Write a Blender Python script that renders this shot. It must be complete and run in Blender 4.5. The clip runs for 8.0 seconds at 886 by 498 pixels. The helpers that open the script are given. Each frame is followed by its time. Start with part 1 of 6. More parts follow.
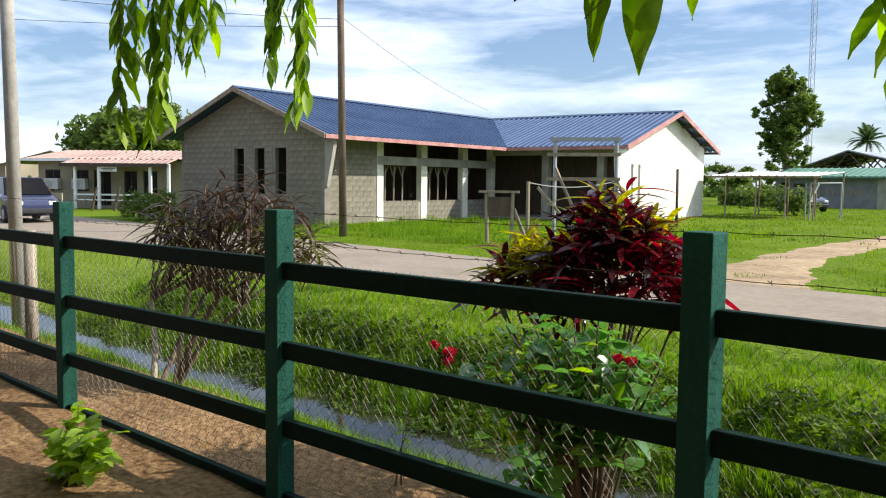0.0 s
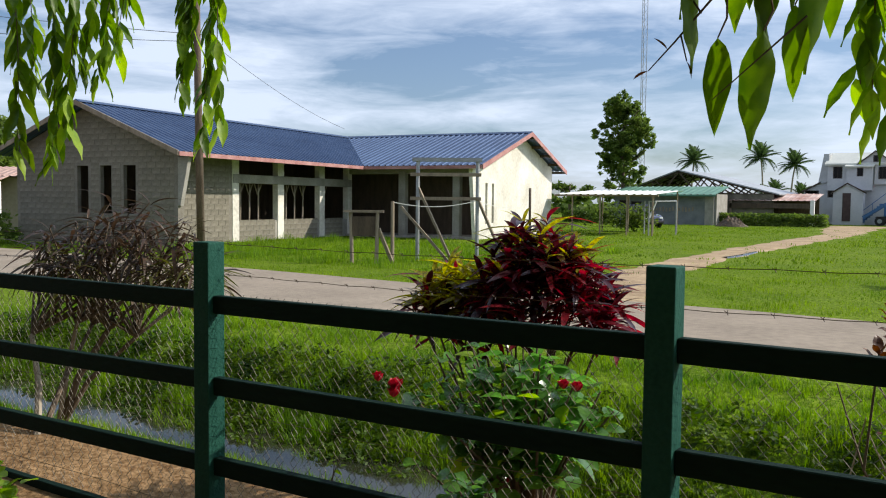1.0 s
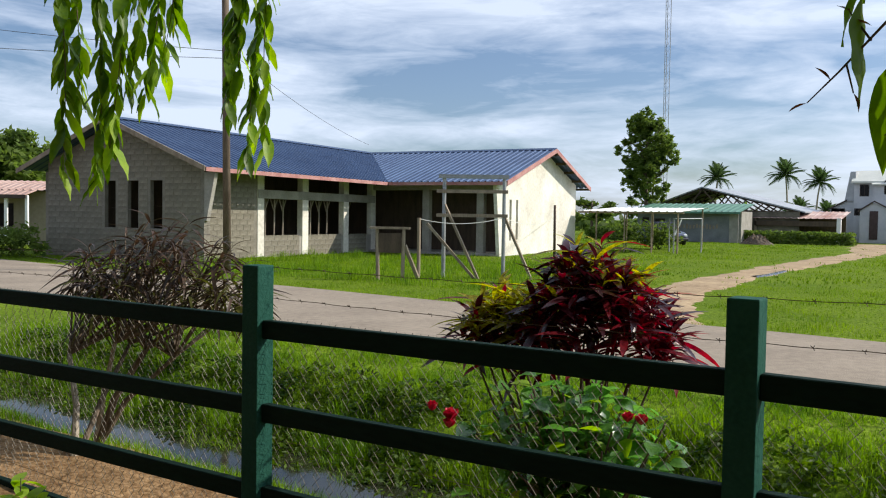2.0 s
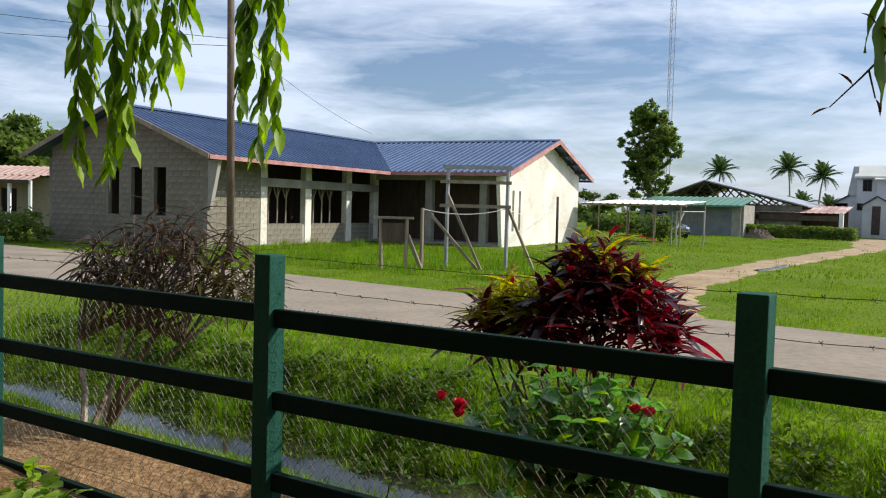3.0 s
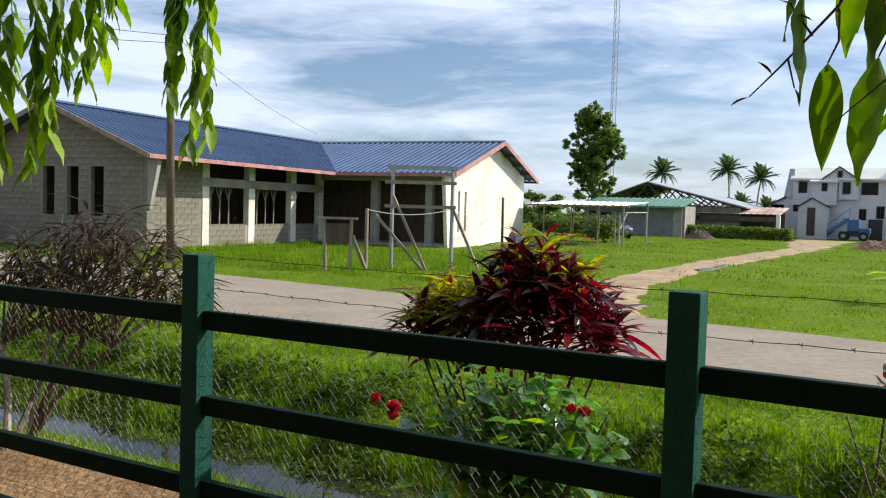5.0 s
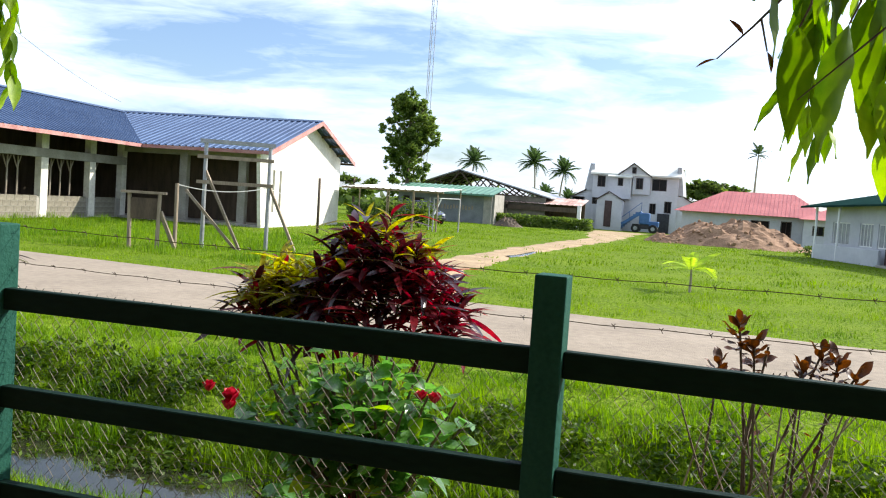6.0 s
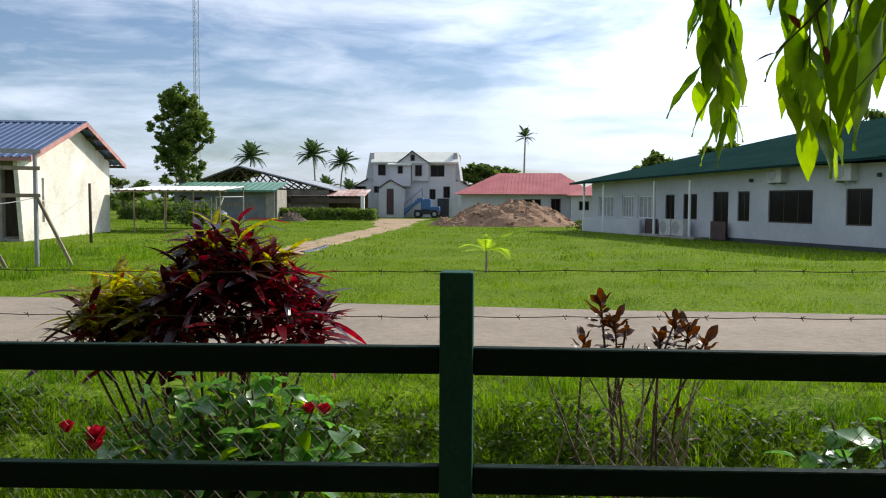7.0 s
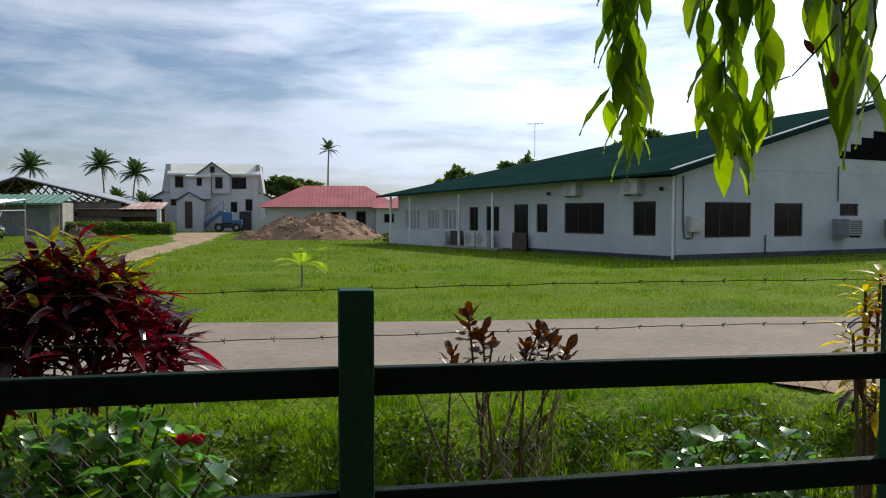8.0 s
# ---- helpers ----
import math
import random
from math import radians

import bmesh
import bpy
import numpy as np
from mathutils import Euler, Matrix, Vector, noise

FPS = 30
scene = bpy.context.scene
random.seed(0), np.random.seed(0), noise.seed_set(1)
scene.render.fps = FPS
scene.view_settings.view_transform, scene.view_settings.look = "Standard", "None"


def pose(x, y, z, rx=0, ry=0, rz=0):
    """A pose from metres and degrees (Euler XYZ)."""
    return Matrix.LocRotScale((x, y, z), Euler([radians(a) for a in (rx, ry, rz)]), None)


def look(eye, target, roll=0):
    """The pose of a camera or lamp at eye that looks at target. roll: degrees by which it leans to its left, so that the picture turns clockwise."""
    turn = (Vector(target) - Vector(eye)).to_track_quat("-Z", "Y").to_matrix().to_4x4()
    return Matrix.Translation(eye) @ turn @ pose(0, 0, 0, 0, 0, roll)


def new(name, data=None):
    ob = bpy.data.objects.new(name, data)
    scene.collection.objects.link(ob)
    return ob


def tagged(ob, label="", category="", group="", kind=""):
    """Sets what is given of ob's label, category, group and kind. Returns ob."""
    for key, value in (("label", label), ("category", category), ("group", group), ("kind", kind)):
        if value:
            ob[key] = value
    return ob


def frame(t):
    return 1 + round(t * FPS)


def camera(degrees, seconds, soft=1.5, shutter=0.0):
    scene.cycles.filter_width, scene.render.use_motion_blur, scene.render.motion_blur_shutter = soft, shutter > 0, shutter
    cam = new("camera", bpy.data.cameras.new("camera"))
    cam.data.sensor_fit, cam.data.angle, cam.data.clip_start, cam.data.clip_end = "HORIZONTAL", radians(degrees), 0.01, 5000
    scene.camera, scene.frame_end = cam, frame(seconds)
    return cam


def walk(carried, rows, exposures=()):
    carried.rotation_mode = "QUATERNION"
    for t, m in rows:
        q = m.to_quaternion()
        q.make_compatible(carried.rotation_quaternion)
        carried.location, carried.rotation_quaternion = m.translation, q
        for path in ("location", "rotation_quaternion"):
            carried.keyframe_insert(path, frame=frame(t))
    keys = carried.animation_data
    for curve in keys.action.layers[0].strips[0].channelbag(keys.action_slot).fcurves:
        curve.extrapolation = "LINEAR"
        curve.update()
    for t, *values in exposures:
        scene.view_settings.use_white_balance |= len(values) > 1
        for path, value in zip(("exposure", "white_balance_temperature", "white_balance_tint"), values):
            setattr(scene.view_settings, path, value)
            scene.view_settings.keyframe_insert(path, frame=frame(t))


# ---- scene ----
cam = camera(55.1, 8.0, soft=1.1)
PATH = [
    (0, (1.302, -2.491, 1.597), (-0.066, -1.041, 1.443), 0.62),
    (0.5, (1.14, -2.68, 1.649), (-0.048, -1.078, 1.496), 0.36),
    (1, (1.002, -2.807, 1.664), (-0.089, -1.134, 1.553), 0.59),
    (1.5, (0.835, -2.786, 1.685), (-0.289, -1.133, 1.62), 0.47),
    (3, (0.786, -2.862, 1.71), (-0.346, -1.217, 1.611), 1.58),
    (3.5, (0.788, -2.857, 1.707), (-0.346, -1.212, 1.614), 1.71),
    (4, (0.784, -2.874, 1.704), (-0.345, -1.226, 1.614), 1.97),
    (4.2, (0.776, -2.869, 1.708), (-0.352, -1.22, 1.618), 1.9),
    (5.3, (0.799, -2.735, 1.688), (-0.122, -0.962, 1.592), 2.2),
    (5.5, (0.777, -2.716, 1.673), (-0.05, -0.897, 1.576), 2.9),
    (6, (0.565, -2.667, 1.665), (-0.06, -0.77, 1.553), 3.86),
    (6.5, (0.343, -2.702, 1.687), (-0.015, -0.741, 1.522), 1.55),
    (7, (0.178, -2.652, 1.678), (0.052, -0.659, 1.564), 0.27),
    (7.5, (0.035, -2.572, 1.683), (0.152, -0.576, 1.624), 1.08),
    (8, (-0.121, -2.572, 1.685), (0.215, -0.602, 1.602), 0.07),
]
EXPOSURES = [(0, 0.52), (0.5, 0.13), (1, 0.09), (4.2, 0.08), (5.5, 0.3), (5.8, 0.38), (6.05, 0.98), (6.3, 1.5), (6.55, 1.8),
             (6.7, 1.5), (6.9, 0.32), (7.1, 0.02), (7.5, -0.25), (8, -0.33)]
walk(cam, [(t, look(eye, target, roll)) for t, eye, target, roll in PATH], EXPOSURES)

# ---- sky and sun ----
SUN_AZ, SUN_EL = 48.0, 35.0      # azimuth from +y towards +x
world = bpy.data.worlds.new("sky")
scene.world = world
world.use_nodes = True
wn, wl = world.node_tree.nodes, world.node_tree.links
wn.clear()
w_out = wn.new("ShaderNodeOutputWorld")
w_bg = wn.new("ShaderNodeBackground")
w_bg.inputs["Strength"].default_value = 0.098
w_sky = wn.new("ShaderNodeTexSky")
w_sky.sky_type = "NISHITA"
w_sky.sun_disc = False
w_sky.sun_elevation = radians(SUN_EL)
w_sky.sun_rotation = radians(SUN_AZ)
w_sky.air_density, w_sky.dust_density, w_sky.ozone_density = 1.0, 1.1, 3.0
w_co = wn.new("ShaderNodeTexCoord")
w_map = wn.new("ShaderNodeMapping")
w_map.inputs["Scale"].default_value = (1.15, 1.15, 6.0)
w_map.inputs["Rotation"].default_value = (0.06, -0.05, 0.3)
w_noise = wn.new("ShaderNodeTexNoise")
w_noise.inputs["Scale"].default_value = 1.9
w_noise.inputs["Detail"].default_value = 7.0
w_noise.inputs["Roughness"].default_value = 0.55
w_noise.inputs["Distortion"].default_value = 0.35
w_ramp = wn.new("ShaderNodeValToRGB")
w_ramp.color_ramp.elements[0].position, w_ramp.color_ramp.elements[0].color = 0.41, (0.05, 0.05, 0.05, 1)
w_ramp.color_ramp.elements[1].position, w_ramp.color_ramp.elements[1].color = 0.57, (0.92, 0.9, 0.9, 1)
w_mix = wn.new("ShaderNodeMix")
w_mix.data_type = "RGBA"
wl.new(w_co.outputs["Generated"], w_map.inputs["Vector"])
wl.new(w_map.outputs["Vector"], w_noise.inputs["Vector"])
w_fine = wn.new("ShaderNodeTexNoise")
w_fine.inputs["Scale"].default_value, w_fine.inputs["Detail"].default_value, w_fine.inputs["Roughness"].default_value = 6.5, 8.0, 0.62
w_fine.inputs["Distortion"].default_value = 0.6
w_sum = wn.new("ShaderNodeMix")
w_sum.data_type = "FLOAT"
w_sum.inputs["Factor"].default_value = 0.26
wl.new(w_map.outputs["Vector"], w_fine.inputs["Vector"])
wl.new(w_noise.outputs["Fac"], w_sum.inputs["A"])
wl.new(w_fine.outputs["Fac"], w_sum.inputs["B"])
wl.new(w_sum.outputs["Result"], w_ramp.inputs["Fac"])
# thin cloud scatters sunlight forwards: brighter the nearer to the sun
w_dot = wn.new("ShaderNodeVectorMath")
w_dot.operation = "DOT_PRODUCT"
w_dot.inputs[1].default_value = (math.sin(radians(SUN_AZ)) * math.cos(radians(SUN_EL)), math.cos(radians(SUN_AZ)) * math.cos(radians(SUN_EL)), math.sin(radians(SUN_EL)))
w_glow = wn.new("ShaderNodeMapRange")
w_glow.interpolation_type = "SMOOTHSTEP"
w_glow.inputs["From Min"].default_value, w_glow.inputs["From Max"].default_value = 0.5, 1.0
w_glow.inputs["To Min"].default_value, w_glow.inputs["To Max"].default_value = 1.0, 2.5
w_cloud = wn.new("ShaderNodeVectorMath")
w_cloud.operation = "SCALE"
w_cloud.inputs[0].default_value = (8.5, 9.0, 9.7)
wl.new(w_co.outputs["Generated"], w_dot.inputs[0])
wl.new(w_dot.outputs["Value"], w_glow.inputs["Value"])
wl.new(w_glow.outputs["Result"], w_cloud.inputs["Scale"])
wl.new(w_cloud.outputs["Vector"], w_mix.inputs["B"])
wl.new(w_ramp.outputs["Color"], w_mix.inputs["Factor"])
wl.new(w_sky.outputs["Color"], w_mix.inputs["A"])
w_tint = wn.new("ShaderNodeMix")
w_tint.data_type, w_tint.blend_type = "RGBA", "MULTIPLY"
w_tint.inputs["Factor"].default_value = 1.0
w_tint.inputs["B"].default_value = (0.92, 0.985, 1.1, 1)
wl.new(w_mix.outputs["Result"], w_tint.inputs["A"])
wl.new(w_tint.outputs["Result"], w_bg.inputs["Color"])
wl.new(w_bg.outputs["Background"], w_out.inputs["Surface"])

sun_data = bpy.data.lights.new("sun", "SUN")
sun_data.energy, sun_data.angle, sun_data.color = 5.0, radians(0.6), (1.0, 0.93, 0.82)
sun = new("sun", sun_data)
_az, _el = radians(SUN_AZ), radians(SUN_EL)
sun_way = Vector((math.sin(_az) * math.cos(_el), math.cos(_az) * math.cos(_el), math.sin(_el)))
sun.matrix_world = look(sun_way * 60, (0, 0, 0))


# ---- materials ----
def mat(name, c1, c2, scale=4.0, rough=0.85, bump=0.0, bump_scale=40.0, metal=0.0, spread=0.0, trans=0.0,
        fine=0.35, coords="Object", stretch=(1, 1, 1), spec=0.4):
    """Two-scale mottled surface between colours c1 and c2; spread varies it from piece to piece."""
    m = bpy.data.materials.new(name)
    m.use_nodes = True
    n, l = m.node_tree.nodes, m.node_tree.links
    bsdf = n["Principled BSDF"]
    co = n.new("ShaderNodeTexCoord")
    mp = n.new("ShaderNodeMapping")
    mp.inputs["Scale"].default_value = stretch
    l.new(co.outputs[coords], mp.inputs["Vector"])
    big, small = n.new("ShaderNodeTexNoise"), n.new("ShaderNodeTexNoise")
    big.inputs["Scale"].default_value, big.inputs["Detail"].default_value = scale, 5.0
    small.inputs["Scale"].default_value, small.inputs["Detail"].default_value = scale * 9.0, 4.0
    for k in (big, small):
        l.new(mp.outputs["Vector"], k.inputs["Vector"])
    mx = n.new("ShaderNodeMix")
    mx.data_type = "FLOAT"
    mx.inputs["Factor"].default_value = fine
    l.new(big.outputs["Fac"], mx.inputs["A"])
    l.new(small.outputs["Fac"], mx.inputs["B"])
    rp = n.new("ShaderNodeValToRGB")
    rp.color_ramp.elements[0].position, rp.color_ramp.elements[0].color = 0.34, (*c1, 1)
    rp.color_ramp.elements[1].position, rp.color_ramp.elements[1].color = 0.66, (*c2, 1)
    l.new(mx.outputs["Result"], rp.inputs["Fac"])
    colour = rp.outputs["Color"]
    if spread:
        oi, hs = n.new("ShaderNodeObjectInfo"), n.new("ShaderNodeHueSaturation")
        ge, ad = n.new("ShaderNodeNewGeometry"), n.new("ShaderNodeMath")
        ad.operation = "ADD"
        l.new(oi.outputs["Random"], ad.inputs[0])
        l.new(ge.outputs["Random Per Island"], ad.inputs[1])
        mr = n.new("ShaderNodeMapRange")
        mr.inputs["From Max"].default_value = 2.0
        mr.inputs["To Min"].default_value, mr.inputs["To Max"].default_value = 1 - spread, 1 + spread
        l.new(ad.outputs[0], mr.inputs["Value"])
        l.new(mr.outputs["Result"], hs.inputs["Value"])
        l.new(colour, hs.inputs["Color"])
        colour = hs.outputs["Color"]
    l.new(colour, bsdf.inputs["Base Color"])
    bsdf.inputs["Roughness"].default_value = rough
    bsdf.inputs["Metallic"].default_value = metal
    bsdf.inputs["Specular IOR Level"].default_value = spec
    if bump:
        bp, bn = n.new("ShaderNodeBump"), n.new("ShaderNodeTexNoise")
        bn.inputs["Scale"].default_value, bn.inputs["Detail"].default_value = bump_scale, 6.0
        l.new(mp.outputs["Vector"], bn.inputs["Vector"])
        bp.inputs["Strength"].default_value, bp.inputs["Distance"].default_value = bump, 0.02
        l.new(bn.outputs["Fac"], bp.inputs["Height"])
        l.new(bp.outputs["Normal"], bsdf.inputs["Normal"])
    if trans:
        tr, ms = n.new("ShaderNodeBsdfTranslucent"), n.new("ShaderNodeMixShader")
        hs2 = n.new("ShaderNodeHueSaturation")
        hs2.inputs["Value"].default_value, hs2.inputs["Saturation"].default_value = 1.9, 1.15
        l.new(colour, hs2.inputs["Color"])
        l.new(hs2.outputs["Color"], tr.inputs["Color"])
        ms.inputs["Fac"].default_value = trans
        out = n["Material Output"]
        l.new(bsdf.outputs["BSDF"], ms.inputs[1])
        l.new(tr.outputs["BSDF"], ms.inputs[2])
        l.new(ms.outputs["Shader"], out.inputs["Surface"])
    return m


M = dict(
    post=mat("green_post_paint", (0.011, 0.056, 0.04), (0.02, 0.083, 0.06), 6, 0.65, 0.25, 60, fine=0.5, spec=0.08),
    # rail green far below the post green: shade on their fronts is in the colour
    rail=mat("green_rail_shaded", (0.0035, 0.014, 0.01), (0.007, 0.023, 0.016), 5, 0.7, 0.25, 50, fine=0.5, spec=0.08, stretch=(0.3, 1, 1)),
    wire=mat("galvanised_wire", (0.15, 0.135, 0.11), (0.27, 0.245, 0.2), 20, 0.9, spec=0.05),
    rust_wire=mat("rusty_barbed_wire", (0.08, 0.06, 0.05), (0.17, 0.13, 0.1), 20, 0.7, metal=0.4),
    road=mat("worn_asphalt", (0.215, 0.178, 0.138), (0.315, 0.262, 0.202), 0.9, 0.95, 0.5, 60, fine=0.5, spec=0.12),
    track=mat("sandy_track", (0.2, 0.13, 0.068), (0.43, 0.315, 0.18), 0.8, 0.95, 0.6, 25, fine=0.5),
    water=mat("ditch_water", (0.015, 0.016, 0.01), (0.03, 0.03, 0.02), 1.2, 0.05, 0.05, 6, spec=0.32),
    block=mat("grey_concrete_block", (0.1, 0.09, 0.067), (0.26, 0.233, 0.178), 1.1, 0.92, 0.6, 45, spread=0.2, fine=0.25),
    render=mat("cream_cement_render", (0.5, 0.46, 0.385), (0.8, 0.77, 0.68), 0.9, 0.9, 0.4, 30, fine=0.4),
    mortar=mat("grey_mortar", (0.14, 0.126, 0.098), (0.25, 0.225, 0.18), 3, 0.95, 0.5, 50),
    concrete=mat("bare_concrete", (0.22, 0.205, 0.175), (0.37, 0.345, 0.3), 2, 0.9, 0.35, 40),
    roof_blue=mat("blue_metal_sheet", (0.04, 0.07, 0.145), (0.07, 0.115, 0.21), 1.2, 0.4, metal=0.45, stretch=(1, 0.3, 1)),
    fascia=mat("faded_red_fascia", (0.27, 0.1, 0.09), (0.46, 0.25, 0.22), 2, 0.7, 0.2, 30),
    wood=mat("weathered_timber", (0.17, 0.13, 0.09), (0.31, 0.25, 0.18), 5, 0.85, 0.4, 40, stretch=(1, 1, 0.2)),
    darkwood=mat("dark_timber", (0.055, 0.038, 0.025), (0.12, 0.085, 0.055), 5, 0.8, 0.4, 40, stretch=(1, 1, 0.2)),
    white=mat("white_wall_paint", (0.4, 0.415, 0.445), (0.53, 0.54, 0.565), 0.6, 0.7, 0.12, 30, fine=0.3),
    house=mat("whitewashed_house_wall", (0.46, 0.47, 0.48), (0.6, 0.6, 0.6), 0.7, 0.8, 0.15, 20, fine=0.3),
    trim=mat("white_trim_paint", (0.7, 0.7, 0.68), (0.82, 0.82, 0.8), 2, 0.6, 0.1, 30),
    plinth=mat("dark_plinth_paint", (0.03, 0.035, 0.04), (0.06, 0.065, 0.07), 2, 0.8, 0.2, 30),
    roof_green=mat("green_roof_sheet", (0.01, 0.03, 0.027), (0.018, 0.045, 0.04), 0.8, 0.9, 0.15, 20, spec=0.0),
    roof_lightgreen=mat("pale_green_sheet", (0.07, 0.18, 0.125), (0.12, 0.25, 0.18), 1, 0.55, metal=0.2),
    roof_red=mat("red_roof_sheet", (0.36, 0.09, 0.09), (0.5, 0.15, 0.14), 0.8, 0.6, 0.15, 20),
    roof_pink=mat("faded_pink_sheet", (0.3, 0.18, 0.145), (0.44, 0.31, 0.26), 0.7, 0.6, 0.1, 15),
    roof_pale=mat("pale_cream_sheet", (0.55, 0.56, 0.5), (0.7, 0.7, 0.62), 0.7, 0.6, 0.1, 15),
    zinc=mat("zinc_sheet", (0.3, 0.31, 0.32), (0.45, 0.46, 0.47), 1.5, 0.45, metal=0.5),
    whitezinc=mat("whitened_zinc_sheet", (0.6, 0.6, 0.58), (0.8, 0.8, 0.78), 1.5, 0.55),
    rustsheet=mat("rusty_roof_sheet", (0.24, 0.085, 0.055), (0.62, 0.5, 0.45), 0.5, 0.8, fine=0.2),
    glass=mat("dark_window_glass", (0.008, 0.008, 0.009), (0.018, 0.016, 0.015), 1, 0.12, spec=0.1),
    void=mat("matt_black", (0.006, 0.006, 0.007), (0.012, 0.012, 0.012), 2, 1.0, spec=0.0),
    curtain=mat("brown_curtain", (0.05, 0.022, 0.01), (0.16, 0.075, 0.03), 3, 0.9, stretch=(6, 6, 0.2)),
    frame_brown=mat("brown_window_frame", (0.035, 0.022, 0.016), (0.07, 0.045, 0.032), 5, 0.6),
    door_dark=mat("dark_brown_door", (0.045, 0.025, 0.022), (0.085, 0.05, 0.045), 4, 0.6, 0.1, 20),
    cream=mat("cream_house_wall", (0.22, 0.19, 0.13), (0.32, 0.28, 0.2), 0.7, 0.85, 0.15, 25),
    plastic=mat("offwhite_plastic", (0.42, 0.42, 0.39), (0.56, 0.56, 0.52), 4, 0.5),
    black=mat("black_fitting", (0.015, 0.015, 0.017), (0.04, 0.04, 0.042), 6, 0.5),
    soil=mat("brown_sandy_soil", (0.19, 0.105, 0.048), (0.35, 0.22, 0.115), 2.2, 0.97, 1.0, 14, fine=0.5),
    mound=mat("red_earth_heap", (0.16, 0.088, 0.05), (0.37, 0.23, 0.14), 1.3, 0.97, 1.0, 5, fine=0.5),
    bark=mat("grey_brown_bark", (0.07, 0.05, 0.033), (0.18, 0.135, 0.095), 8, 0.95, 0.6, 40, stretch=(1, 1, 0.25)),
    palebark=mat("pale_bark", (0.22, 0.18, 0.13), (0.38, 0.33, 0.26), 8, 0.95, 0.5, 40, stretch=(1, 1, 0.25)),
    verge=mat("verge_grass_blades", (0.036, 0.092, 0.008), (0.16, 0.245, 0.018), 0.9, 0.75, spread=0.7, trans=0.42, spec=0.12),
    grass=mat("grass_blades", (0.046, 0.1, 0.007), (0.14, 0.21, 0.014), 0.6, 0.8, spread=0.6, trans=0.45, coords="Object", spec=0.08),
    tree_leaf=mat("tree_leaves", (0.05, 0.086, 0.022), (0.145, 0.195, 0.043), 0.7, 0.6, spread=0.4, trans=0.42, spec=0.1),
    palm_leaf=mat("palm_fronds", (0.035, 0.065, 0.024), (0.085, 0.125, 0.045), 0.7, 0.6, spread=0.3, trans=0.25, spec=0.1),
    coco_leaf=mat("young_palm_fronds", (0.24, 0.34, 0.05), (0.38, 0.46, 0.08), 0.7, 0.7, spread=0.3, trans=0.5, spec=0.05),
    hang_leaf=mat("hanging_leaves", (0.05, 0.11, 0.01), (0.13, 0.21, 0.016), 6, 0.4, spread=0.55, trans=0.55, spec=0.3),
    hib_leaf=mat("hibiscus_leaves", (0.05, 0.135, 0.03), (0.14, 0.28, 0.065), 9, 0.25, spread=0.5, trans=0.45, spec=0.8),
    lime_leaf=mat("lime_seedling_leaves", (0.17, 0.29, 0.03), (0.31, 0.42, 0.05), 9, 0.45, spread=0.35, trans=0.45, spec=0.25),
    cro_red=mat("croton_red_leaves", (0.035, 0.003, 0.008), (0.23, 0.016, 0.022), 26, 0.3, spread=0.55, trans=0.52, spec=0.5),
    cro_dark=mat("croton_dark_leaves", (0.014, 0.004, 0.007), (0.06, 0.009, 0.013), 14, 0.3, spread=0.5, trans=0.25, spec=0.5),
    cro_yel=mat("croton_yellow_leaves", (0.085, 0.055, 0.01), (0.43, 0.41, 0.028), 46, 0.38, spread=0.4, trans=0.5, spec=0.3),
    cro_gold=mat("croton_gold_leaves", (0.26, 0.2, 0.012), (0.62, 0.47, 0.025), 30, 0.4, spread=0.35, trans=0.5, spec=0.25),
    cro_bronze=mat("croton_bronze_leaves", (0.03, 0.011, 0.007), (0.12, 0.042, 0.014), 14, 0.4, spread=0.5, trans=0.25, spec=0.2),
    weed=mat("creeping_weed_leaves", (0.025, 0.065, 0.009), (0.125, 0.195, 0.022), 3, 0.5, spread=0.7, trans=0.4, spec=0.2),
    sheetwall=mat("dull_grey_sheet", (0.13, 0.14, 0.14), (0.22, 0.23, 0.23), 1.5, 0.8, metal=0.1),
    cordy=mat("dark_strap_leaves", (0.014, 0.011, 0.008), (0.075, 0.042, 0.024), 9, 0.42, spread=0.7, trans=0.25, spec=0.25),
    cordy_green=mat("olive_strap_leaves", (0.03, 0.042, 0.008), (0.12, 0.11, 0.025), 9, 0.5, spread=0.6, trans=0.3, spec=0.15),
    flower=mat("red_petals", (0.34, 0.004, 0.02), (0.52, 0.01, 0.035), 20, 0.4, spread=0.25, trans=0.12),
    blue=mat("blue_machine_paint", (0.03, 0.1, 0.24), (0.06, 0.16, 0.34), 4, 0.5),
    navy=mat("navy_car_paint", (0.02, 0.025, 0.07), (0.03, 0.035, 0.09), 3, 0.2, spec=0.7),
    tyre=mat("tyre_rubber", (0.015, 0.015, 0.015), (0.03, 0.03, 0.03), 8, 0.85),
    lamp_glass=mat("headlight_glass", (0.7, 0.7, 0.7), (0.8, 0.8, 0.8), 4, 0.1),
    steel=mat("grey_steel", (0.25, 0.26, 0.27), (0.38, 0.39, 0.4), 4, 0.5, metal=0.5),
)


